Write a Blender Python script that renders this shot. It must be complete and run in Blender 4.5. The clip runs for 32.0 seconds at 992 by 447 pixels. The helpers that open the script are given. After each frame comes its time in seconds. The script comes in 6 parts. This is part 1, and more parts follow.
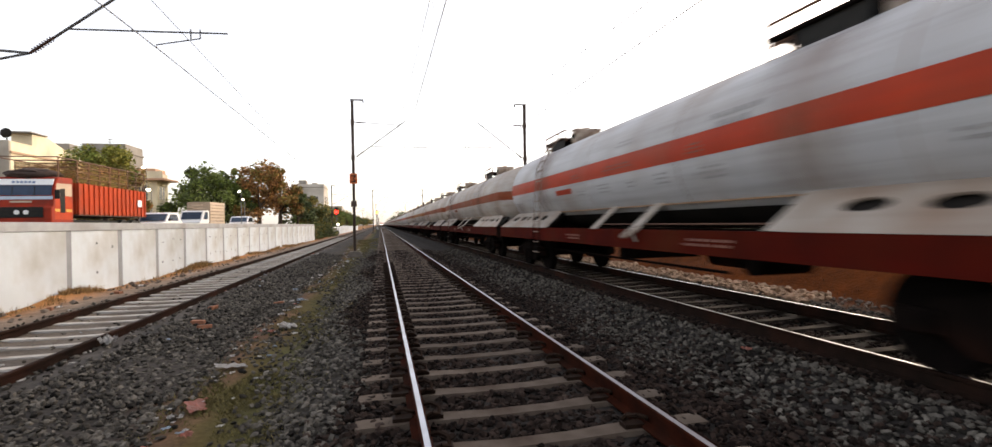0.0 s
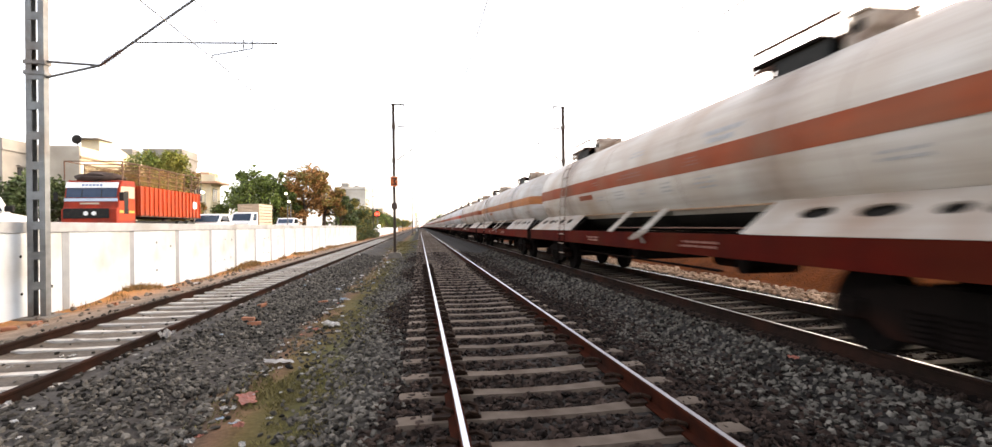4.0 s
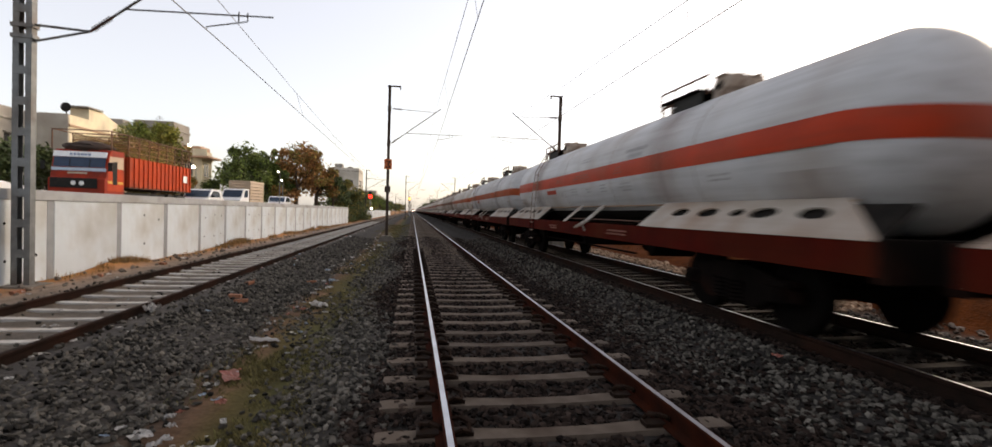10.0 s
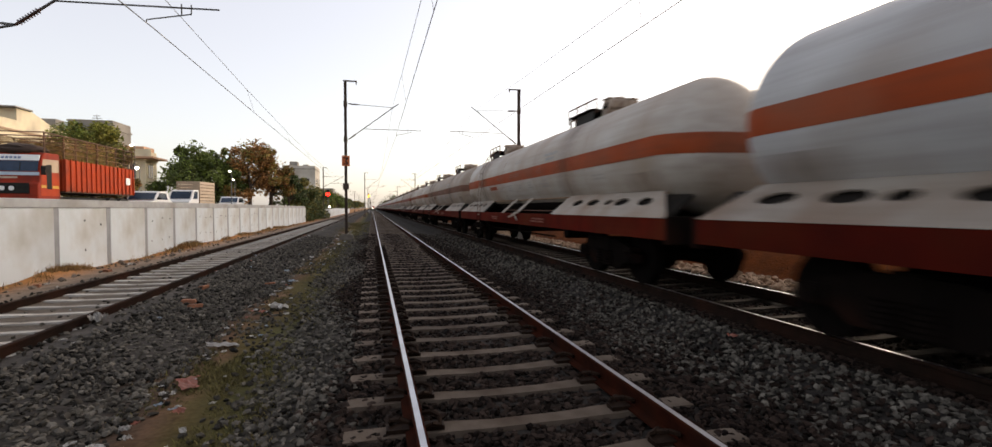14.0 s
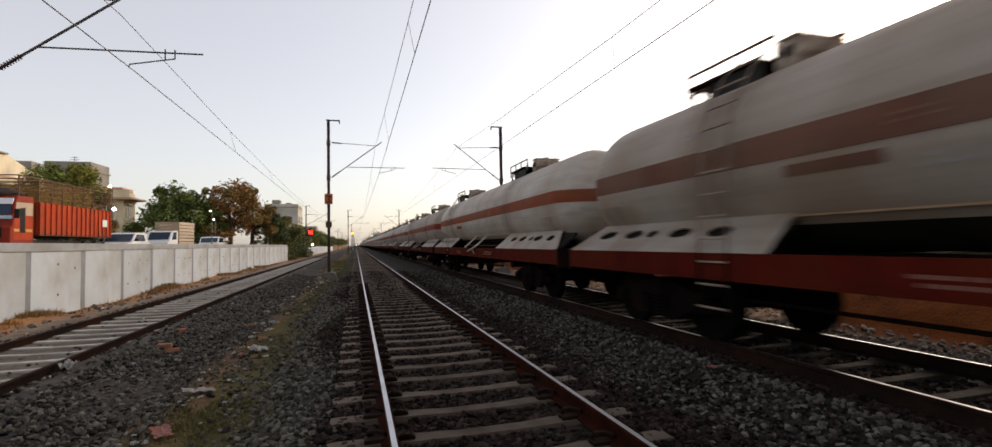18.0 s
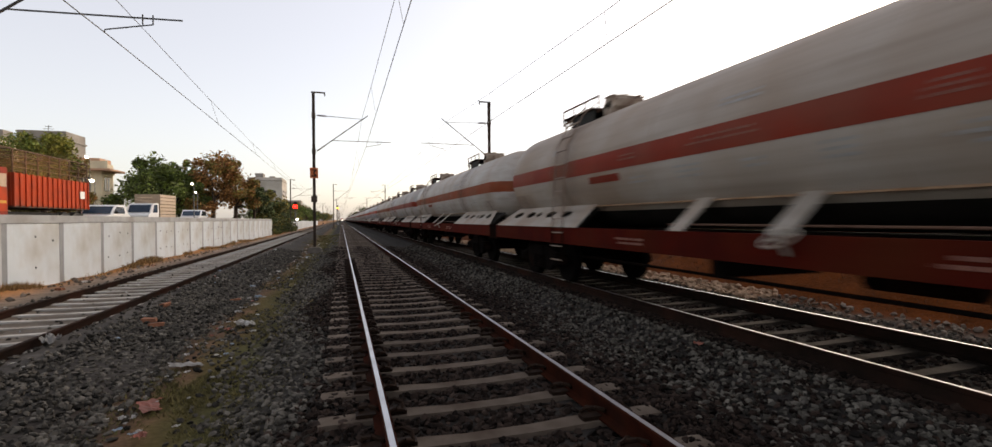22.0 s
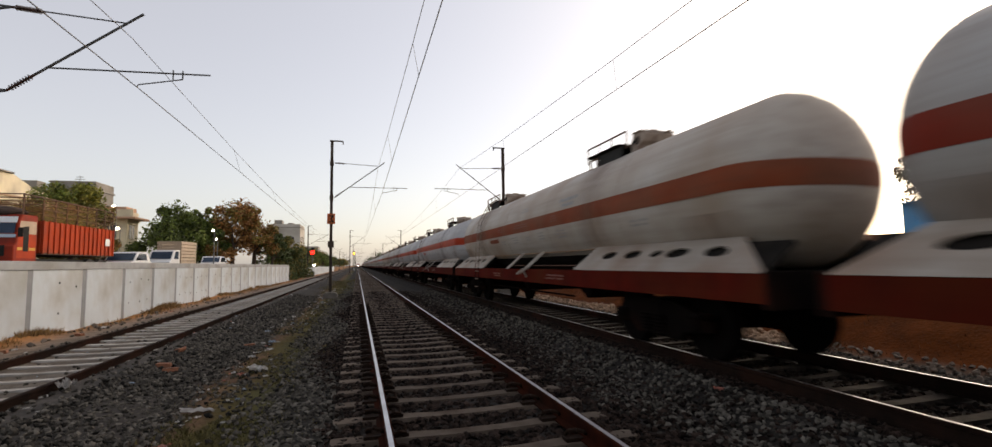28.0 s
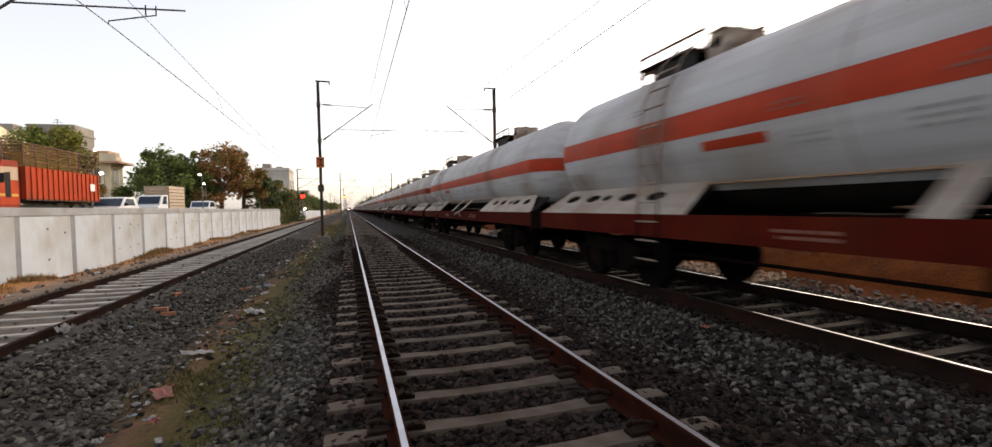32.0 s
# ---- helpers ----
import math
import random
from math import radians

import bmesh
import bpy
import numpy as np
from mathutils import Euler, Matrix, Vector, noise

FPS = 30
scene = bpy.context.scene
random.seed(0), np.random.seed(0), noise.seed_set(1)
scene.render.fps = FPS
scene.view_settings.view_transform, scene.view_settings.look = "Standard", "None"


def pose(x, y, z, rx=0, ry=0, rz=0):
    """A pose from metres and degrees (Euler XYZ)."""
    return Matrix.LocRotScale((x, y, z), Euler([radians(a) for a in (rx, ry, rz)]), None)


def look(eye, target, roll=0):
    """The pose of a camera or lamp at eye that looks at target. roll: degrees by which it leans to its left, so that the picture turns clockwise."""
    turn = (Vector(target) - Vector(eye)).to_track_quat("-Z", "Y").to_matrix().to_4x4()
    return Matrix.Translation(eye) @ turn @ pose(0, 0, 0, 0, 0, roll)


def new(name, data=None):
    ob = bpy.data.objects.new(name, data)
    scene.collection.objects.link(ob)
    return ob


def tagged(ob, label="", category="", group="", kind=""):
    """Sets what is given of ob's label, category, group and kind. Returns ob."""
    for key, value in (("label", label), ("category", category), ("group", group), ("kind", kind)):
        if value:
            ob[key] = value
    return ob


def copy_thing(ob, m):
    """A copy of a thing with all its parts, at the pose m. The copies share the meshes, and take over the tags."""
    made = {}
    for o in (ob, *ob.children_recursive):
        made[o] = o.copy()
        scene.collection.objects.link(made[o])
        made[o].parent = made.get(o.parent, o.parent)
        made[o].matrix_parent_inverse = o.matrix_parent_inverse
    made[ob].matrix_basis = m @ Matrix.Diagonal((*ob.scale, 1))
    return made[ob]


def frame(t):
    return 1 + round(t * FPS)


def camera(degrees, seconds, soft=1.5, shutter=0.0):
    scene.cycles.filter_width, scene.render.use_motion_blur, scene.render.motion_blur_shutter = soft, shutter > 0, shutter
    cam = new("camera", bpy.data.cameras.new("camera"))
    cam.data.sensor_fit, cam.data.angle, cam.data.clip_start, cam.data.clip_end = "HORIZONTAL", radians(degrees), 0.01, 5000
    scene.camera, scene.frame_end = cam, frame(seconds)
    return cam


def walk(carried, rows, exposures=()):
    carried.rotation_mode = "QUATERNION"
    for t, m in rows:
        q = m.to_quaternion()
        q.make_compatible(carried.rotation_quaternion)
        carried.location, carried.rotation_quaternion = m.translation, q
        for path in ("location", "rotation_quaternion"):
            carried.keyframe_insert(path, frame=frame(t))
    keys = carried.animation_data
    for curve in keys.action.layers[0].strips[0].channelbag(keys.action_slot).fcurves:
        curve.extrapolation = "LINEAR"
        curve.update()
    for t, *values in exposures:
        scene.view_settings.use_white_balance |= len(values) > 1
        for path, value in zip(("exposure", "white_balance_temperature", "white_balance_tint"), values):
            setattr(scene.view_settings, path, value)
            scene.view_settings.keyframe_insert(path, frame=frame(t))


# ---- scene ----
cam = camera(90.0, 32.0, soft=1.4, shutter=0.7)
# seconds, eye, yaw to the left, pitch up, roll
PATH = [
    (0, -1.145, 0.068, 1.441, -13.109, -0.115, -1.091),
    (0.5, -1.153, 0.070, 1.444, -11.878, -0.039, -0.968),
    (1, -1.165, 0.065, 1.446, -11.212, -0.139, -0.785),
    (1.5, -1.175, 0.049, 1.450, -10.573, -0.120, -0.558),
    (2, -1.178, 0.032, 1.452, -10.164, 0.090, -0.433),
    (2.5, -1.176, 0.031, 1.450, -9.966, 0.265, -0.377),
    (3, -1.174, 0.039, 1.445, -9.452, 0.256, -0.373),
    (3.5, -1.170, 0.032, 1.444, -8.965, 0.282, -0.529),
    (4, -1.160, 0.018, 1.446, -8.758, 0.240, -0.790),
    (4.5, -1.151, 0.011, 1.445, -8.502, 0.211, -1.109),
    (6.5, -1.105, -0.041, 1.447, -9.563, 0.604, -1.955),
    (7, -1.112, -0.033, 1.444, -10.222, 0.959, -2.348),
    (7.5, -1.121, -0.018, 1.439, -10.367, 1.242, -2.481),
    (8, -1.125, -0.004, 1.437, -10.163, 1.479, -2.475),
    (8.5, -1.125, 0.009, 1.439, -9.934, 1.547, -2.390),
    (9, -1.128, 0.029, 1.438, -9.746, 1.327, -2.313),
    (9.5, -1.136, 0.050, 1.437, -9.709, 0.724, -0.915),
    (10, -1.146, 0.049, 1.440, -9.610, -1.179, 1.670),
    (10.5, -1.153, 0.033, 1.444, -10.445, -2.316, 2.406),
    (11, -1.159, 0.021, 1.447, -10.997, -2.810, 2.271),
    (11.5, -1.161, 0.004, 1.449, -11.195, -2.804, 2.118),
    (12, -1.163, -0.005, 1.447, -12.314, -2.786, 1.720),
    (12.5, -1.165, 0.004, 1.443, -13.102, -2.753, 1.220),
    (13, -1.160, 0.012, 1.442, -13.682, -2.414, 0.405),
    (13.5, -1.158, 0.024, 1.437, -14.072, -2.185, -0.141),
    (14, -1.166, 0.038, 1.429, -14.018, -1.777, 0.038),
    (14.5, -1.167, 0.039, 1.428, -13.645, -1.184, 0.647),
    (16.5, -1.133, -0.042, 1.450, -13.953, 1.183, -0.082),
    (17, -1.133, -0.045, 1.450, -14.531, 1.582, -0.404),
    (17.5, -1.134, -0.052, 1.450, -15.010, 1.959, -0.754),
    (18, -1.135, -0.062, 1.452, -15.814, 2.223, -1.021),
    (18.5, -1.142, -0.058, 1.452, -16.778, 2.515, -1.204),
    (19, -1.160, -0.035, 1.453, -17.295, 2.828, -1.563),
    (19.5, -1.177, -0.002, 1.455, -17.788, 2.687, -1.168),
    (20, -1.185, 0.019, 1.458, -17.371, 1.689, -0.564),
    (20.5, -1.187, 0.013, 1.461, -16.795, 0.521, -0.400),
    (21, -1.185, -0.005, 1.464, -16.673, -0.027, -0.319),
    (21.5, -1.183, -0.015, 1.463, -17.014, -0.479, -0.377),
    (22, -1.179, -0.010, 1.459, -17.340, -0.536, -0.428),
    (22.5, -1.177, -0.001, 1.455, -17.613, -0.659, -0.350),
    (23, -1.175, -0.008, 1.446, -17.689, -0.702, -0.307),
    (23.5, -1.171, -0.028, 1.438, -17.436, -0.168, -0.476),
    (24, -1.159, -0.055, 1.433, -17.030, 0.583, -0.686),
    (24.5, -1.141, -0.084, 1.433, -16.940, 1.708, -0.767),
    (25, -1.136, -0.088, 1.435, -17.628, 2.719, -0.904),
    (25.5, -1.142, -0.075, 1.432, -17.853, 3.272, -1.085),
    (27.5, -1.138, -0.065, 1.423, -16.081, 4.460, -1.007),
    (28, -1.147, -0.048, 1.425, -15.641, 4.638, -0.814),
    (28.5, -1.154, -0.030, 1.436, -15.555, 4.059, -0.513),
    (29, -1.159, -0.007, 1.448, -17.071, -1.429, -0.657),
    (29.5, -1.162, 0.013, 1.448, -17.687, -2.730, -0.835),
    (30, -1.165, 0.023, 1.441, -17.977, -3.146, -0.908),
    (30.5, -1.168, 0.027, 1.437, -17.499, -3.192, -1.160),
    (31, -1.165, 0.011, 1.436, -16.772, -2.833, -1.275),
    (31.5, -1.161, -0.010, 1.438, -16.430, -2.430, -1.301),
    (32, -1.160, -0.015, 1.441, -16.520, -1.985, -1.173),
]


def aim(x, y, z, yaw, pitch, roll):
    """The pose of the camera at an eye, from degrees."""
    a, b = radians(yaw), radians(pitch)
    way = Vector((-math.sin(a) * math.cos(b), math.cos(a) * math.cos(b), math.sin(b)))
    return look((x, y, z), Vector((x, y, z)) + way, roll)


EXPOSURES = [(t, stops, 8000, 15) for t, stops in ((0.0, 1.05), (0.5, 1.4), (1.0, 1.97), (2.0, 1.95), (4.5, 1.9), (5.5, 1.15), (7.0, 0.55), (8.0, 0.37), (9.0, 0.37), (10.0, 0.6), (14.0, 0.52), (16.5, 0.38), (19.0, 0.25), (20.5, 0.45), (23.0, 0.45), (25.0, 0.25), (28.0, 0.2), (29.5, 0.8), (30.5, 0.82), (32.0, 0.7))]
walk(cam, [(t, aim(*turn)) for t, *turn in PATH], EXPOSURES)

# ---- light ----
SUN_AZ, SUN_EL = 62.0, 22.0          # degrees clockwise from the track's direction, above the horizon
world = bpy.data.worlds.new("dusk_sky")
scene.world = world
world.use_nodes = True
wn = world.node_tree.nodes
sky = wn.new("ShaderNodeTexSky")
sky.sky_type, sky.sun_disc = "NISHITA", False
sky.sun_elevation, sky.sun_rotation = radians(SUN_EL), radians(SUN_AZ)
sky.air_density, sky.dust_density, sky.ozone_density = 1.0, 2.0, 3.0
haze = wn.new("ShaderNodeHueSaturation")     # dusty air pales the blue
haze.inputs["Saturation"].default_value = 0.75
world.node_tree.links.new(sky.outputs[0], haze.inputs["Color"])
veil = wn.new("ShaderNodeMix")               # an even veil of dust in the air
veil.data_type = "RGBA"
veil.inputs[0].default_value = 0.40
veil.inputs[7].default_value = (3.1, 3.38, 3.9, 1)
world.node_tree.links.new(haze.outputs[0], veil.inputs[6])
world.node_tree.links.new(veil.outputs[2], wn["Background"].inputs[0])
wn["Background"].inputs[1].default_value = 0.21
sun = new("sun", bpy.data.lights.new("sun", "SUN"))
sun.data.energy, sun.data.angle, sun.data.color = 0.8, radians(40), (1.0, 0.90, 0.78)
sun.matrix_world = look((0, 0, 0), (-math.sin(radians(SUN_AZ)), -math.cos(radians(SUN_AZ)), -math.tan(radians(SUN_EL))))


# ---- materials ----
def surf(name, a, b, scale=4.0, rough=0.7, bump=0.0, metal=0.0, fine=0.0, stain=None, amount=0.35, stain_scale=0.7, island=0.0, rand=0.0, rough_b=None, spec=0.5, tint=None, streak=0.0):
    """A procedural surface: two tones in noise, an optional stain at a larger scale, relief, and variation from piece to piece."""
    m = bpy.data.materials.new(name)
    m.use_nodes = True
    nt = m.node_tree
    n, link = nt.nodes, nt.links.new
    bsdf = n["Principled BSDF"]
    co = n.new("ShaderNodeTexCoord").outputs["Object"]

    def tex(s, detail=5.0):
        t = n.new("ShaderNodeTexNoise")
        t.inputs["Scale"].default_value, t.inputs["Detail"].default_value = s, detail
        link(co, t.inputs["Vector"])
        return t.outputs["Fac"]

    def ramp(v, lo, hi):
        r = n.new("ShaderNodeMapRange")
        r.inputs["From Min"].default_value, r.inputs["From Max"].default_value = lo, hi
        link(v, r.inputs["Value"])
        return r.outputs[0]

    def mix(f, x, y):
        k = n.new("ShaderNodeMix")
        k.data_type = "RGBA"
        if isinstance(f, float):
            k.inputs[0].default_value = f
        else:
            link(f, k.inputs[0])
        for s, v in ((6, x), (7, y)):
            if isinstance(v, tuple):
                k.inputs[s].default_value = (*v, 1)
            else:
                link(v, k.inputs[s])
        return k.outputs[2]

    base = tex(scale)
    col = mix(ramp(base, 0.3, 0.7), a, b)
    if stain:
        f = ramp(tex(stain_scale, 6.0), 0.62 - amount * 0.5, 0.85 - amount * 0.3)
        col = mix(f, col, stain)
    if streak:                                   # dust drawn out along the length of the body
        stretch = n.new("ShaderNodeVectorMath")
        stretch.operation = "MULTIPLY"
        stretch.inputs[1].default_value = (1.0, 0.12, 3.0)
        link(co, stretch.inputs[0])
        t = n.new("ShaderNodeTexNoise")
        t.inputs["Scale"].default_value, t.inputs["Detail"].default_value = 2.4, 7.0
        link(stretch.outputs[0], t.inputs["Vector"])
        k = n.new("ShaderNodeMath")
        k.operation = "MULTIPLY"
        k.inputs[1].default_value = streak
        link(ramp(t.outputs["Fac"], 0.42, 0.72), k.inputs[0])
        col = mix(k.outputs[0], col, tuple(v * 0.55 for v in (stain or b)))
    if island or rand:
        src = n.new("ShaderNodeNewGeometry").outputs["Random Per Island"] if island else n.new("ShaderNodeObjectInfo").outputs["Random"]
        h = n.new("ShaderNodeHueSaturation")
        k = island or rand
        r = n.new("ShaderNodeMapRange")
        r.inputs["To Min"].default_value, r.inputs["To Max"].default_value = 1 - k, 1 + k
        link(src, r.inputs["Value"])
        link(r.outputs[0], h.inputs["Value"])
        link(col, h.inputs["Color"])
        col = h.outputs[0]
    if tint:                                     # some pieces are dustier or more faded than others
        k = n.new("ShaderNodeMix")
        k.data_type, k.blend_type = "RGBA", "MULTIPLY"
        link(n.new("ShaderNodeObjectInfo").outputs["Random"], k.inputs[0])
        link(col, k.inputs[6])
        k.inputs[7].default_value = (*tint, 1)
        col = k.outputs[2]
    link(col, bsdf.inputs["Base Color"])
    bsdf.inputs["Metallic"].default_value = metal
    bsdf.inputs["Roughness"].default_value = rough
    bsdf.inputs["Specular IOR Level"].default_value = spec
    if rough_b is not None:
        r = n.new("ShaderNodeMapRange")
        r.inputs["To Min"].default_value, r.inputs["To Max"].default_value = rough, rough_b
        link(base, r.inputs["Value"])
        link(r.outputs[0], bsdf.inputs["Roughness"])
    if bump:
        bp = n.new("ShaderNodeBump")
        bp.inputs["Strength"].default_value, bp.inputs["Distance"].default_value = 0.6, bump
        link(tex(fine or scale * 4, 8.0), bp.inputs["Height"])
        link(bp.outputs[0], bsdf.inputs["Normal"])
    return m


def glow(name, colour, strength):
    m = bpy.data.materials.new(name)
    m.use_nodes = True
    b = m.node_tree.nodes["Principled BSDF"]
    b.inputs["Base Color"].default_value = (*colour, 1)
    b.inputs["Emission Color"].default_value = (*colour, 1)
    b.inputs["Emission Strength"].default_value = strength
    return m


def ground_surface():
    """Soil, ballast, path and grass in bands across the tracks, with painted shade under the train and stones in
    relief.
    """
    m = bpy.data.materials.new("ground_soil_and_ballast")
    m.use_nodes = True
    nt = m.node_tree
    n, link = nt.nodes, nt.links.new
    bsdf = n["Principled BSDF"]
    co = n.new("ShaderNodeTexCoord").outputs["Object"]
    sep = n.new("ShaderNodeSeparateXYZ")
    link(co, sep.inputs[0])

    def noise_at(s, d=5.0):
        t = n.new("ShaderNodeTexNoise")
        t.inputs["Scale"].default_value, t.inputs["Detail"].default_value = s, d
        link(co, t.inputs["Vector"])
        return t.outputs["Fac"]

    def math_node(op, x, y):
        k = n.new("ShaderNodeMath")
        k.operation = op
        for i, v in enumerate((x, y)):
            if isinstance(v, (int, float)):
                k.inputs[i].default_value = v
            else:
                link(v, k.inputs[i])
        return k.outputs[0]

    wob = math_node("MULTIPLY", math_node("SUBTRACT", noise_at(0.9), 0.5), 1.3)
    x = math_node("ADD", sep.outputs[0], wob)
    f = math_node("DIVIDE", math_node("ADD", x, 20.0), 40.0)
    r = n.new("ShaderNodeValToRGB")
    link(f, r.inputs[0])
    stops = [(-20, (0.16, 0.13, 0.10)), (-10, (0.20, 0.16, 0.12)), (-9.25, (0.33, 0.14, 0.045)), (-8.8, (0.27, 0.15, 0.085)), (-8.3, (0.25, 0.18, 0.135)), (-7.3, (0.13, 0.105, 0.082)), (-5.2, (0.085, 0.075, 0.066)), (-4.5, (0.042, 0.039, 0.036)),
             # from 2.2 to 7.4 the colour is darkened to paint the train's shade
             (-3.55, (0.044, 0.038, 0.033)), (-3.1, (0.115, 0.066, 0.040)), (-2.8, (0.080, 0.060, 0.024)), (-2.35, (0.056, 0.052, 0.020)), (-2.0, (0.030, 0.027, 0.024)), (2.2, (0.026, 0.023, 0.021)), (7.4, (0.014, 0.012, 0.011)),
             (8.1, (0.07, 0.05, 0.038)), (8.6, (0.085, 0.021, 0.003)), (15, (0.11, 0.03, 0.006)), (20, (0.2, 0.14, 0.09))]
    e = r.color_ramp.elements
    for i, (p, c) in enumerate(stops):
        k = e[i] if i < 2 else e.new((p + 20) / 40)
        k.position, k.color = (p + 20) / 40, (*c, 1)
    vor = n.new("ShaderNodeTexVoronoi")
    vor.inputs["Scale"].default_value = 15.0
    link(co, vor.inputs["Vector"])
    h = n.new("ShaderNodeHueSaturation")
    tone = math_node("ADD", math_node("ADD", math_node("MULTIPLY", noise_at(22.0), 1.0), math_node("MULTIPLY", noise_at(0.35), 1.0)), math_node("MULTIPLY", math_node("SUBTRACT", noise_at(2.6), 0.5), 1.3))
    link(tone, h.inputs["Value"])
    link(r.outputs[0], h.inputs["Color"])
    link(h.outputs[0], bsdf.inputs["Base Color"])
    bsdf.inputs["Roughness"].default_value = 0.95
    bsdf.inputs["Specular IOR Level"].default_value = 0.06
    bp = n.new("ShaderNodeBump")
    bp.inputs["Strength"].default_value, bp.inputs["Distance"].default_value = 0.8, 0.014
    link(math_node("ADD", vor.outputs["Distance"], math_node("MULTIPLY", noise_at(40.0), 0.4)), bp.inputs["Height"])
    link(bp.outputs[0], bsdf.inputs["Normal"])
    return m


def grime_surface():
    """Thin brown dirt that fades out to both sides of a streak."""
    m = bpy.data.materials.new("run_down_dirt")
    m.use_nodes = True
    n, link = m.node_tree.nodes, m.node_tree.links.new
    bsdf = n["Principled BSDF"]
    bsdf.inputs["Base Color"].default_value = (0.21, 0.11, 0.065, 1)
    bsdf.inputs["Roughness"].default_value = 0.85
    co = n.new("ShaderNodeTexCoord").outputs["Object"]
    sep = n.new("ShaderNodeSeparateXYZ")
    link(co, sep.inputs[0])
    size = n.new("ShaderNodeVectorMath")
    size.operation = "MULTIPLY"
    size.inputs[1].default_value = (1.0, 5.0, 0.7)
    link(co, size.inputs[0])
    tex = n.new("ShaderNodeTexNoise")
    tex.inputs["Scale"].default_value, tex.inputs["Detail"].default_value = 1.6, 6.0
    link(size.outputs[0], tex.inputs["Vector"])
    side = n.new("ShaderNodeMath")
    side.operation = "ABSOLUTE"
    link(sep.outputs[1], side.inputs[0])
    fade = n.new("ShaderNodeMapRange")
    fade.inputs["From Min"].default_value, fade.inputs["From Max"].default_value = 0.8, 0.1
    link(side.outputs[0], fade.inputs["Value"])
    both = n.new("ShaderNodeMath")
    both.operation = "MULTIPLY"
    link(fade.outputs[0], both.inputs[0])
    link(tex.outputs["Fac"], both.inputs[1])
    thin = n.new("ShaderNodeMath")
    thin.operation = "MULTIPLY"
    thin.inputs[1].default_value = 0.5
    link(both.outputs[0], thin.inputs[0])
    link(thin.outputs[0], bsdf.inputs["Alpha"])
    return m


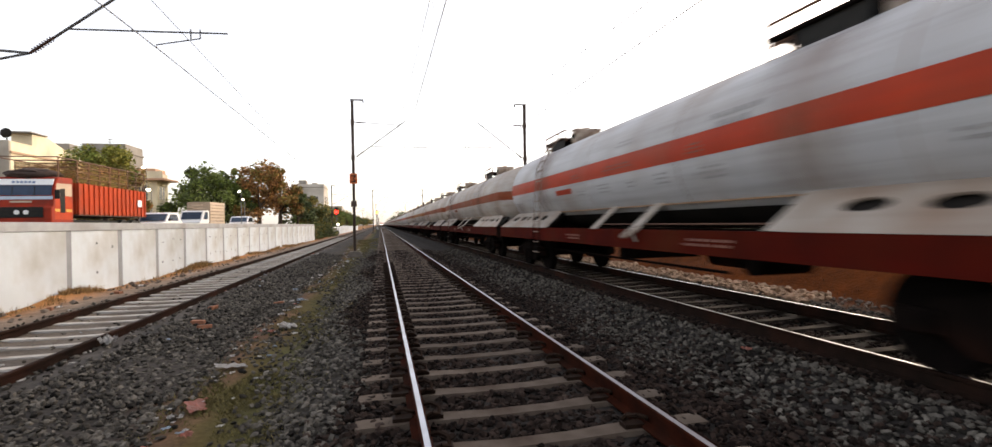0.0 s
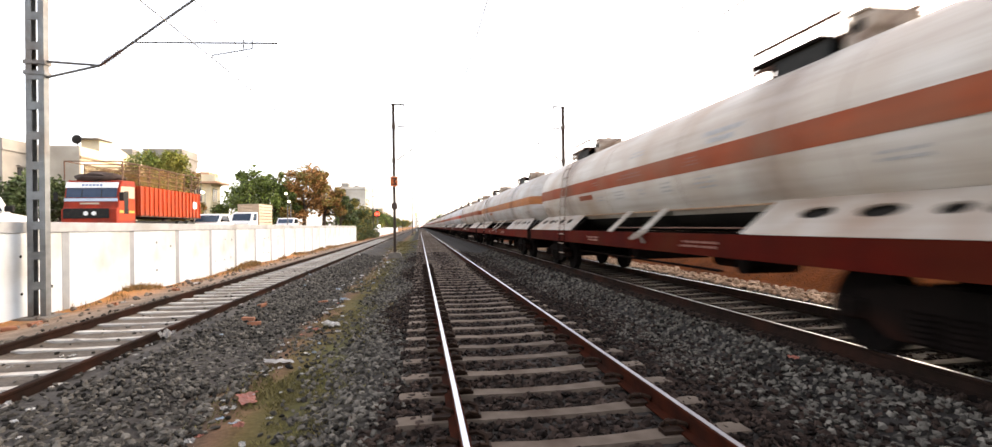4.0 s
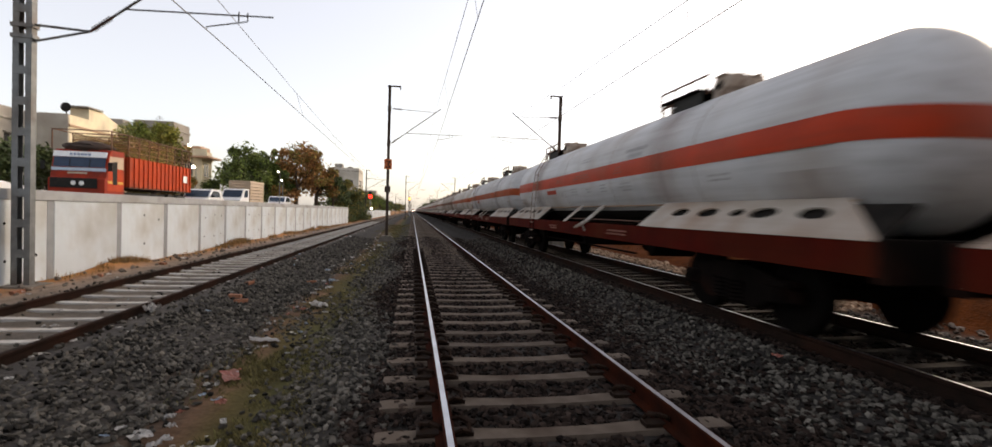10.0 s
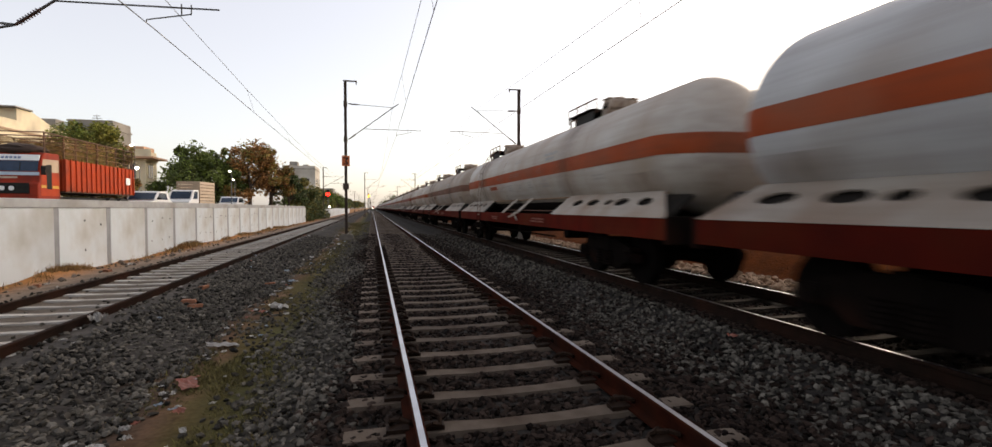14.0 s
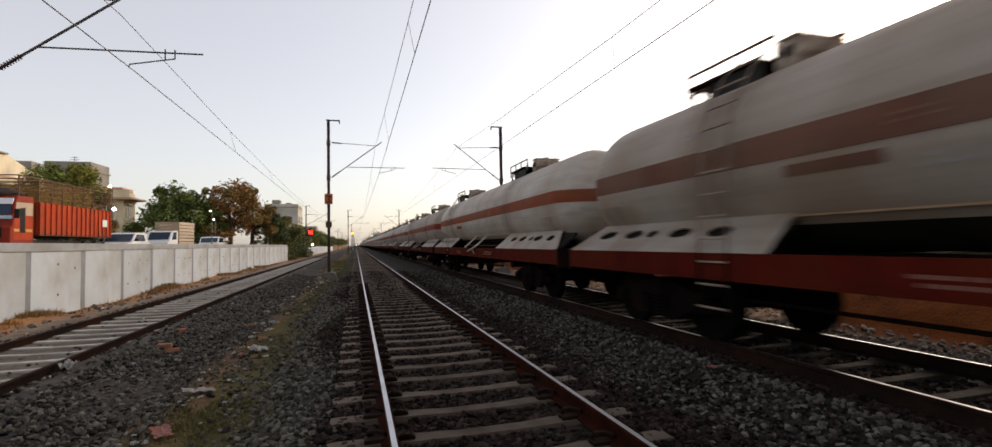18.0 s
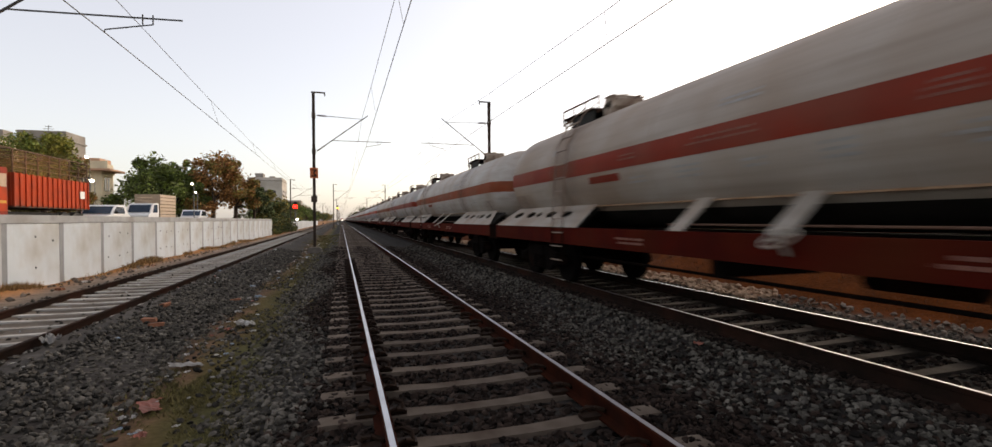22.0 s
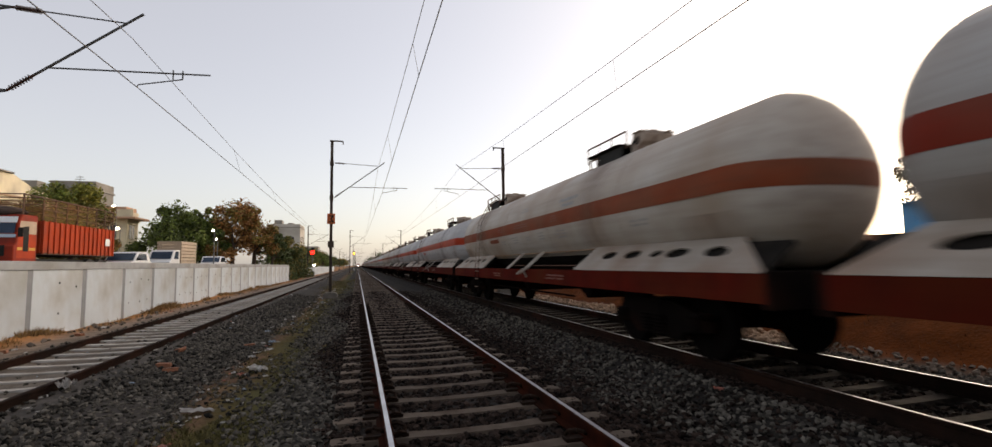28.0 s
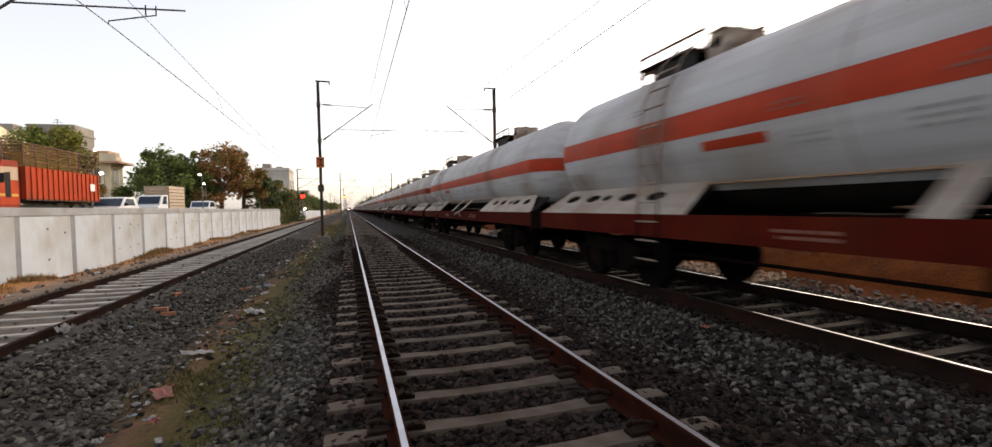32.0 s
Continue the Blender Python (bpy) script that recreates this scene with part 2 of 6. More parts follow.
M = {
    "ground": ground_surface(),
    "stone": surf("ballast_stone", (0.032, 0.0285, 0.024), (0.102, 0.092, 0.078), 7, 0.9, 0.01, island=0.85, spec=0.08),
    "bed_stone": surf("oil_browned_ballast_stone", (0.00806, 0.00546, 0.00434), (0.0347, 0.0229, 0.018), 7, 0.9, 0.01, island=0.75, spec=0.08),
    "sleeper": surf("sleeper_concrete", (0.119, 0.0911, 0.0706), (0.178, 0.141, 0.111), 6, 0.9, 0.006, stain=(0.066, 0.0429, 0.0297), amount=0.45, stain_scale=2.2, rand=0.25, spec=0.15),
    "rail_top": surf("worn_rail_top", (0.50, 0.51, 0.54), (0.36, 0.36, 0.38), 3, 0.26, 0.0, 1.0, rough_b=0.45),
    "rail_side": surf("rusty_rail", (0.048, 0.0102, 0.0042), (0.0216, 0.006, 0.0036), 5, 0.9, 0.003, stain=(0.015, 0.009, 0.0066), amount=0.4, spec=0.03),
    # Darker copy of the rail top, toned down for the train's shadow
    "rail_dull": surf("shaded_rail_top", (0.36, 0.36, 0.38), (0.24, 0.24, 0.25), 3, 0.32, 0.0, 1.0, rough_b=0.45),
    "rail_dark": surf("grease_blackened_rail", (0.022, 0.012, 0.009), (0.012, 0.008, 0.006), 5, 0.9, 0.003, stain=(0.04, 0.015, 0.009), amount=0.3, spec=0.04),
    "loose_stone": surf("single_ballast_stone", (0.0223, 0.0198, 0.018), (0.0682, 0.0589, 0.0527), 7, 0.9, 0.01, rand=0.75, spec=0.08),
    "clip": surf("rusty_clip", (0.0175, 0.01, 0.007), (0.03, 0.016, 0.01), 20, 0.7, 0.002, 0.4, spec=0.1),
    "wall": surf("cast_concrete", (0.50, 0.555, 0.585), (0.57, 0.62, 0.645), 1.1, 0.9, 0.004, stain=(0.36, 0.345, 0.31), amount=0.32, stain_scale=0.6, rand=0.07),
    "wall_post": surf("grey_concrete", (0.30, 0.305, 0.305), (0.37, 0.375, 0.37), 3, 0.9, 0.004, stain=(0.22, 0.20, 0.175), amount=0.3),
    "joint": surf("joint_mortar", (0.215, 0.225, 0.235), (0.275, 0.285, 0.29), 3, 0.9, 0.004, stain=(0.17, 0.155, 0.14), amount=0.25),
    "galv": surf("galvanised_steel", (0.20, 0.21, 0.21), (0.13, 0.135, 0.135), 5, 0.6, 0.001, 0.6, stain=(0.12, 0.07, 0.04), amount=0.25),
    "galv_dark": surf("weathered_galvanised_tube", (0.12, 0.12, 0.12), (0.085, 0.085, 0.085), 5, 0.65, 0.001, 0.4, stain=(0.08, 0.05, 0.03), amount=0.25, spec=0.25),
    "bracket": surf("dull_bracket_steel", (0.10, 0.095, 0.09), (0.07, 0.062, 0.056), 5, 0.7, 0.001, 0.3, stain=(0.09, 0.05, 0.03), amount=0.25, spec=0.2),
    "darksteel": surf("weathered_dark_steel", (0.055, 0.042, 0.036), (0.09, 0.06, 0.045), 4, 0.75, 0.002, 0.3, spec=0.2),
    "wire": surf("copper_wire", (0.13, 0.12, 0.115), (0.17, 0.16, 0.15), 3, 0.6, 0.0, 0.2),
    "insul": surf("brown_porcelain", (0.05, 0.022, 0.015), (0.07, 0.03, 0.02), 3, 0.25),
    "muff": surf("foundation_concrete", (0.128, 0.112, 0.096), (0.192, 0.168, 0.144), 4, 0.95, 0.01, spec=0.15),
    "plate_orange": surf("orange_sign_paint", (0.48, 0.10, 0.015), (0.38, 0.075, 0.013), 6, 0.6),
    "black": surf("black_paint", (0.012, 0.012, 0.012), (0.025, 0.023, 0.02), 6, 0.6, spec=0.1),
    "tank": surf("dusty_white_paint", (0.43, 0.425, 0.42), (0.36, 0.342, 0.322), 0.9, 0.5, 0.001, stain=(0.30, 0.235, 0.185), amount=0.45, stain_scale=0.55, rand=0.12, tint=(0.94, 0.87, 0.79), rough_b=0.7, streak=0.35),
    "tank_cool": surf("clean_white_paint", (0.44, 0.444, 0.448), (0.373, 0.373, 0.378), 0.9, 0.5, 0.001, stain=(0.299, 0.257, 0.224), amount=0.30, stain_scale=0.55, rand=0.08, rough_b=0.7, streak=0.35),
    "tank_dusty": surf("dust_browned_white_paint", (0.378, 0.344, 0.31), (0.31, 0.271, 0.237), 0.8, 0.65, 0.001, stain=(0.249, 0.181, 0.133), amount=0.62, stain_scale=0.5, rand=0.1, rough_b=0.8, streak=0.35),
    "band_red": surf("bright_red_band", (0.42, 0.034, 0.006), (0.33, 0.026, 0.005), 2.0, 0.55, spec=0.2, stain=(0.27, 0.06, 0.03), amount=0.25, streak=0.3),
    "band_orange": surf("faded_orange_band", (0.33, 0.055, 0.014), (0.25, 0.044, 0.013), 2.0, 0.7, spec=0.12, stain=(0.22, 0.08, 0.045), amount=0.4, streak=0.3),
    "band_brown": surf("weathered_brown_band", (0.25, 0.044, 0.013), (0.19, 0.037, 0.013), 2.0, 0.7, spec=0.12, stain=(0.20, 0.085, 0.05), amount=0.45, streak=0.3),
    "band_ochre": surf("faded_ochre_band", (0.36, 0.125, 0.035), (0.29, 0.10, 0.033), 2.0, 0.7, spec=0.12, stain=(0.25, 0.11, 0.06), amount=0.45, streak=0.3),
    "band_dull": surf("dust_covered_band", (0.165, 0.068, 0.045), (0.125, 0.056, 0.040), 2.0, 0.8, spec=0.08, stain=(0.16, 0.095, 0.07), amount=0.5, streak=0.3),
    "band_deep": surf("deep_red_band", (0.22, 0.020, 0.007), (0.17, 0.017, 0.007), 2.0, 0.6, spec=0.15, stain=(0.17, 0.05, 0.03), amount=0.35, streak=0.3),
    # White that paints the sunlit top of the far axle boxes
    "white_cover": surf("axle_box_glint_white", (0.72, 0.70, 0.66), (0.60, 0.57, 0.52), 9, 0.6),
    "rail_paint": surf("rusty_hand_rail", (0.12, 0.065, 0.045), (0.075, 0.035, 0.024), 9, 0.8, spec=0.2),
    "ladder_stile": surf("dirty_stile_paint", (0.20, 0.15, 0.12), (0.13, 0.085, 0.065), 5, 0.8, spec=0.2),
    "ledge_rust": surf("rust_stained_ledge", (0.30, 0.20, 0.13), (0.20, 0.105, 0.055), 3.0, 0.8, spec=0.15),
    "letter": surf("pale_lettering", (0.19, 0.075, 0.05), (0.14, 0.05, 0.033), 18, 0.7),
    "skirt": surf("dirty_cream_skirt", (0.323, 0.289, 0.251), (0.264, 0.225, 0.187), 1.5, 0.65, 0.001, stain=(0.204, 0.128, 0.085), amount=0.4, stain_scale=0.9, rand=0.16, rough_b=0.75, streak=0.3),
    # Darker copy of the sleeper concrete, with the train's shade in its colour
    "oily_sleeper": surf("shade_dark_sleeper", (0.0446, 0.0357, 0.0284), (0.0788, 0.063, 0.0514), 5, 0.9, 0.006, stain=(0.0158, 0.0116, 0.00893), amount=0.5, stain_scale=1.8, rand=0.3, spec=0.1),
    "siding_sleeper": surf("pale_old_sleeper", (0.38, 0.36, 0.33), (0.48, 0.455, 0.415), 6, 0.9, 0.006, stain=(0.22, 0.175, 0.135), amount=0.3, stain_scale=2.2, rand=0.2, spec=0.15),
    "stripe": surf("orange_red_band", (0.38, 0.042, 0.007), (0.28, 0.036, 0.008), 2.0, 0.6, 0.0, spec=0.15, stain=(0.24, 0.08, 0.04), amount=0.42, rand=0.2, tint=(0.74, 1.1, 1.6)),
    "frame": surf("red_oxide_frame", (0.085, 0.0075, 0.004), (0.052, 0.006, 0.004), 2.5, 0.9, 0.002, stain=(0.075, 0.015, 0.006), amount=0.36, stain_scale=0.8, rand=0.25, spec=0.04, streak=0.3),
    # Bogie and wheel steel blackened to carry the shade under the wagons
    "bogie": surf("shade_dark_bogie_steel", (0.009, 0.006, 0.005), (0.005, 0.004, 0.0035), 4, 0.9, 0.004, 0.0, stain=(0.028, 0.010, 0.006), amount=0.25, spec=0.02),
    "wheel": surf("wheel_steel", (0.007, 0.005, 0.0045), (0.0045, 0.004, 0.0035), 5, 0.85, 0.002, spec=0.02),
    "dome": surf("grimy_fitting_paint", (0.48, 0.416, 0.352), (0.352, 0.264, 0.2), 4, 0.75, 0.004, stain=(0.12, 0.052, 0.028), amount=0.36, stain_scale=3.2),
    "ladder": surf("worn_rung_paint", (0.268, 0.204, 0.166), (0.173, 0.115, 0.0829), 9, 0.7),
    "mark": surf("stencil_grey", (0.20, 0.20, 0.20), (0.33, 0.32, 0.31), 14, 0.7),
    # Near-black that paints in the shade beneath and inside the wagons
    "belly": surf("shade_black", (0.010, 0.009, 0.008), (0.018, 0.015, 0.013), 3, 0.8, spec=0.05),
    "grime": grime_surface(),
    "hole": surf("dark_hole", (0.01, 0.009, 0.008), (0.016, 0.014, 0.012), 5, 0.9, spec=0.03),
}


# ---- building blocks ----
def part(name, bm, material, parent=None, label="", smooth=False):
    me = bpy.data.meshes.new(name)
    bm.normal_update()
    bm.to_mesh(me)
    bm.free()
    for k in material if isinstance(material, (list, tuple)) else (material,):
        me.materials.append(M[k])
    if smooth:
        me.polygons.foreach_set("use_smooth", [True] * len(me.polygons))
    ob = new(name, me)
    if parent is not None:
        ob.parent = parent
    return tagged(ob, label)


def box(bm, x0, x1, y0, y1, z0, z1, bevel=0.0, mi=0):
    m = Matrix.LocRotScale(((x0 + x1) / 2, (y0 + y1) / 2, (z0 + z1) / 2), None, (abs(x1 - x0), abs(y1 - y0), abs(z1 - z0)))
    made = bmesh.ops.create_cube(bm, size=1.0, matrix=m)["verts"]
    faces = {f for v in made for f in v.link_faces}
    for f in faces:
        f.material_index = mi
    if bevel:
        bmesh.ops.bevel(bm, geom=list({e for f in faces for e in f.edges}), offset=bevel, segments=1, affect="EDGES")
    return bm


def tube(bm, p, q, r, seg=8, r2=None, mi=0):
    p, q = Vector(p), Vector(q)
    d = q - p
    m = Matrix.Translation((p + q) / 2) @ d.to_track_quat("Z", "Y").to_matrix().to_4x4()
    made = bmesh.ops.create_cone(bm, cap_ends=True, segments=seg, radius1=r, radius2=r if r2 is None else r2, depth=d.length, matrix=m)["verts"]
    for f in {f for v in made for f in v.link_faces}:
        f.material_index = mi
    return bm


def prism(bm, outline, y0, y1, mi=0, axis="y"):
    """An outline of (x, z) pushed along y, or of (y, z) pushed along x."""
    put = (lambda a, b, c: (a, c, b)) if axis == "y" else (lambda a, b, c: (c, a, b))
    rings = [[bm.verts.new(put(a, b, c)) for a, b in outline] for c in (y0, y1)]
    k = len(outline)
    faces = [bm.faces.new([rings[0][i], rings[0][(i + 1) % k], rings[1][(i + 1) % k], rings[1][i]]) for i in range(k)]
    faces += [bm.faces.new(rings[0][::-1]), bm.faces.new(rings[1])]
    for f in faces:
        f.material_index = mi
    bmesh.ops.recalc_face_normals(bm, faces=faces)
    return bm


def ball(bm, at, r, sub=2, scale=(1, 1, 1), rough=0.0, rng=None):
    made = bmesh.ops.create_icosphere(bm, subdivisions=sub, radius=1.0)["verts"]
    for v in made:
        k = 1 + (rng.uniform(-rough, rough) if rng else 0)
        v.co = Vector(at) + Vector((v.co.x * r * scale[0], v.co.y * r * scale[1], v.co.z * r * scale[2])) * k
    return bm


def pipe(bm, pts, r, seg=6):
    """A bent round bar through the given points, in one piece."""
    pts = [Vector(p) for p in pts]
    rings = []
    for i, p in enumerate(pts):
        a, b = pts[max(i - 1, 0)], pts[min(i + 1, len(pts) - 1)]
        q = (b - a).to_track_quat("Z", "Y")
        rings.append([bm.verts.new(p + q @ Vector((r * math.cos(2 * math.pi * k / seg), r * math.sin(2 * math.pi * k / seg), 0))) for k in range(seg)])
    for a, b in zip(rings, rings[1:]):
        for k in range(seg):
            bm.faces.new((a[k], a[(k + 1) % seg], b[(k + 1) % seg], b[k]))
    bm.faces.new(rings[0][::-1])
    bm.faces.new(rings[-1])
    bmesh.ops.recalc_face_normals(bm, faces=bm.faces)
    return bm


def empty(name, at=(0, 0, 0), turn=0.0):
    ob = new(name)
    ob.empty_display_size = 0.2
    ob.matrix_basis = pose(*at, 0, 0, turn)
    return ob


def mesh_of(name, verts, faces, materials):
    me = bpy.data.meshes.new(name)
    me.from_pydata(verts, [], faces)
    for k in materials:
        me.materials.append(M[k])
    return me


def B():
    return bmesh.new()


# ---- ground ----
TRACKS = {"centre": 0.0, "right": 4.72, "left": -6.07}
LEFT_Z = -0.12
WALL_X, WALL_TOP = -9.3, 1.66


def ground_height(x):
    """Height of the ground across the tracks."""
    pts = [(-4000, 1.0), (-9.62, 1.0), (-9.6, -0.36), (-9.1, -0.36), (-8.7, -0.34), (-8.2, -0.31), (-7.6, -0.235), (-7.1, -0.222), (-6.85, -0.285), (-5.3, -0.285), (-5.05, -0.222), (-4.65, -0.225), (-4.35, -0.275), (-3.6, -0.40), (-3.0, -0.36), (-2.3, -0.34), (-1.8, -0.25), (-1.45, -0.222), (1.45, -0.222), (1.8, -0.25), (2.6, -0.34),
           (2.95, -0.24), (3.2, -0.17), (3.72, -0.17), (3.78, -0.235), (6.2, -0.235), (6.6, -0.25), (7.6, -0.45), (8.6, -0.35), (9.5, 0.15), (12.5, 1.75), (14.0, 2.1), (24.0, 2.6), (4000, 2.6)]
    for (a, p), (b, q) in zip(pts, pts[1:]):
        if x <= b:
            return p + (q - p) * (x - a) / (b - a)
    return pts[-1][1]


def mound(x, y):
    """Low heaps of washed-down earth against the foot of the wall."""
    return sum(h * math.exp(-((y - c) / w) ** 2 - ((x + 9.25) / 0.34) ** 2) for c, w, h in ((15.4, 1.3, 0.18), (24.9, 1.8, 0.18), (33.5, 2.5, 0.15), (44.0, 4.0, 0.15)))


def build_ground():
    xs = [-4000, -800, -200, -80, -40, -25, -18, -14, -11, -9.62, -9.6] + [round(-9.4 + 0.2 * i, 2) for i in range(121)] + [15.5, 18, 22, 30, 50, 120, 400, 4000]
    ys = [-300, -80, -30, -10, -4, 0] + [0.4 * i for i in range(1, 60)] + [24 * 1.12 ** i for i in range(46)]
    verts, faces = [], []
    for y in ys:
        for x in xs:
            near = -9.5 < x < 15 and abs(y) < 300
            verts.append((x, y, ground_height(x) + ((0.012 if -7.5 < x < -4.7 else 0.05 if x < -8.6 else 0.03) * noise.noise((x * 0.9, y * 0.9, 0)) + 0.012 * noise.noise((x * 3, y * 3, 5)) if near else 0)
                          + (0.22 * noise.noise((x * 0.6, y * 0.5, 9)) if 9 < x < 15 else 0) + mound(x, y)))
    k = len(xs)
    for j in range(len(ys) - 1):
        for i in range(k - 1):
            faces.append((j * k + i, j * k + i + 1, (j + 1) * k + i + 1, (j + 1) * k + i))
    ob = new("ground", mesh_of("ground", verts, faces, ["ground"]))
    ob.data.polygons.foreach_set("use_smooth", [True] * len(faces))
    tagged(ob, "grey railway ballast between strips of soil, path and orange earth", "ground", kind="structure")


build_ground()


# ---- tracks ----
RAIL = [(-0.075, -0.172), (0.075, -0.172), (0.075, -0.160), (0.012, -0.140), (0.010, -0.052), (0.034, -0.040), (0.036, -0.010), (0.033, -0.003), (0.021, 0.0),
        (-0.021, 0.0), (-0.033, -0.003), (-0.036, -0.010), (-0.034, -0.040), (-0.010, -0.052), (-0.012, -0.140), (-0.075, -0.160)]


def rail_mesh(side, top):
    bm = B()
    prism(bm, RAIL, -60, 1500)
    for f in bm.faces:
        if f.normal.z > 0.98 and f.calc_center_median().z > -0.002:
            f.material_index = 1
    me = bpy.data.meshes.new("rail")
    bm.to_mesh(me)
    bm.free()
    me.materials.append(M[side])
    me.materials.append(M[top])
    return me


def sleeper_bm(bm, y=0.0):
    """A prestressed concrete sleeper: broad at the rail seats, waisted in the middle, with sloping flanks."""
    stations = [(-1.375, 0.125, 0.0), (-1.30, 0.13, 0.004), (-0.60, 0.125, 0.0), (-0.30, 0.112, -0.012), (0.30, 0.112, -0.012), (0.60, 0.125, 0.0), (1.30, 0.13, 0.004), (1.375, 0.125, 0.0)]
    rings = []
    for x, w, dz in stations:
        top = -0.176 + dz
        rings.append([bm.verts.new((x, y - w, -0.37)), bm.verts.new((x, y + w, -0.37)), bm.verts.new((x, y + w - 0.035, top)), bm.verts.new((x, y - w + 0.035, top))])
    for a, b in zip(rings, rings[1:]):
        for i in range(4):
            bm.faces.new((a[i], a[(i + 1) % 4], b[(i + 1) % 4], b[i]))
    bm.faces.new(rings[0])
    bm.faces.new(rings[-1][::-1])
    return bm


def clip_bm():
    """A spring clip: a bent round bar that grips the rail's foot."""
    bm = B()
    pts = [(0.0, -0.055, 0.012), (0.05, -0.055, 0.035), (0.095, -0.04, 0.02), (0.095, 0.0, 0.05), (0.05, 0.03, 0.062), (0.0, 0.045, 0.05), (-0.02, 0.02, 0.03)]
    for p, q in zip(pts, pts[1:]):
        tube(bm, p, q, 0.012, 6)
    box(bm, 0.0, 0.12, -0.035, 0.035, -0.01, 0.014)
    return bm


rail_data = {0.0: rail_mesh("rail_side", "rail_top"), 4.72: rail_mesh("rail_dark", "rail_dull"), -6.07: rail_mesh("rail_dark", "rail_dark")}
sm = sleeper_bm(B())
bmesh.ops.recalc_face_normals(sm, faces=sm.faces)
sleeper_data = bpy.data.meshes.new("sleeper")
sm.to_mesh(sleeper_data)
sm.free()
sleeper_data.materials.append(M["sleeper"])
siding_sleeper = sleeper_data.copy()
siding_sleeper.materials[0] = M["siding_sleeper"]
# Sleepers beneath the train: the shade is put into their colour
oily_sleeper = sleeper_data.copy()
oily_sleeper.materials[0] = M["oily_sleeper"]
cm = clip_bm()
clip_data = bpy.data.meshes.new("clip")
cm.to_mesh(clip_data)
cm.free()
clip_data.materials.append(M["clip"])


def build_track(label, x, z, y0, pitch, count, far, clips, lift=0.0):
    track = empty("railway_track", (x, 0, z))
    tagged(track, label, "railway track", "parallel tracks", "structure")
    for s in (-0.873, 0.873):
        r = new("rail", rail_data[x])
        r.parent, r.location = track, (s, 0, 0)
        tagged(r, "dark rusted steel rail" if z < 0 else "rusty steel rail with a worn bright top")
    for i in range(count):
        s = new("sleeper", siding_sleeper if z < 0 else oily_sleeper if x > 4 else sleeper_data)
        s.parent, s.location = track, (0, y0 + i * pitch, lift)
        s.rotation_euler = (0, 0, radians(random.uniform(-0.4, 0.4)))
        s.scale = (1, 0.85 if z < 0 else 1, 1)
    bm = B()
    for i in range(count, far):
        sleeper_bm(bm, y0 + i * pitch)
    bmesh.ops.recalc_face_normals(bm, faces=bm.faces)
    tagged(part("far_sleepers", bm, "siding_sleeper" if z < 0 else "oily_sleeper" if x > 4 else "sleeper", track), kind="stuff")
    for i in range(clips):
        for s in (-0.873, 0.873):
            for side in (-1, 1):
                c = new("clip", clip_data)
                c.parent = track
                c.matrix_basis = pose(s + side * 0.045, y0 + i * pitch, -0.165, 0, 0, 0 if side > 0 else 180) @ Matrix.Diagonal((1.35, 1.5, 1.5, 1))
    return track


build_track("main line on pale concrete sleepers, rails rusty and bright on top", 0.0, 0.0, 2.39 - 14 * 0.615, 0.615, 164, 530, 44)
build_track("running line on concrete sleepers beneath the tank train", 4.72, 0.0, 1.1 - 12 * 0.63, 0.63, 122, 310, 0)
build_track("old siding half sunk in soil beside the concrete wall", -6.07, LEFT_Z, 3.0 - 15 * 0.64, 0.64, 125, 275, 0, 0.045)


# ---- retaining wall ----
def build_wall():
    wall = empty("wall_west", (WALL_X, 0, 0))
    tagged(wall, "long whitewashed concrete retaining wall, stained at its foot", "wall", kind="structure")
    pitch, y = 2.69, 12.95 - 2.69 * 9
    bm = B()
    box(bm, -0.28, -0.10, y, 66.0, -0.6, WALL_TOP - 0.02)
    part("wall_core", bm, "wall_post", wall)
    panel = B()
    box(panel, -0.10, 0.0, 0.11, pitch - 0.11, -0.55, WALL_TOP - 0.23, 0.012)
    me = bpy.data.meshes.new("panel")
    panel.to_mesh(me)
    panel.free()
    me.materials.append(M["wall"])
    joint = B()
    box(joint, -0.10, -0.006, -0.11, 0.11, -0.55, WALL_TOP - 0.23)
    mj = bpy.data.meshes.new("joint_strip")
    joint.to_mesh(mj)
    joint.free()
    mj.materials.append(M["joint"])
    dot = B()
    tube(dot, (-0.02, 0, 0), (0.003, 0, 0), 0.032, 8)
    md = bpy.data.meshes.new("weep_hole")
    dot.to_mesh(md)
    dot.free()
    md.materials.append(M["hole"])
    i = 0
    while y < 65:
        p = new("panel", me)
        p.parent, p.location = wall, (random.uniform(-0.006, 0.006), y, 0)
        j = new("joint_strip", mj)
        j.parent, j.location = wall, (0, y, 0)
        if -2 < y < 42:
            for a, z in ((0.55, 0.18), (1.35, 0.22), (2.15, 0.2), (0.6, 0.95), (1.4, 1.0), (2.2, 0.96)):
                if random.random() < 0.93:
                    d = new("weep_hole", md)
                    d.parent, d.location = wall, (0.0, y + a + random.uniform(-0.1, 0.1), z + random.uniform(-0.06, 0.06))
        y += pitch
        i += 1
    bm = B()
    box(bm, -0.32, 0.03, 12.95 - 2.69 * 9, 66.0, WALL_TOP - 0.23, WALL_TOP, 0.01)
    part("coping", bm, "wall_post", wall)


build_wall()


def second_wall():
    w = empty("wall_far", (-9.4, 0, 0))
    tagged(w, "white boundary wall further along the siding", "wall", kind="structure")
    y = 92.0
    while y < 190:
        bm = B()
        box(bm, -0.15, 0.0, y, y + 5.9, -0.4, 1.25 + random.uniform(-0.1, 0.1), 0.02)
        part("panel", bm, "wall", w)
        y += 6.0


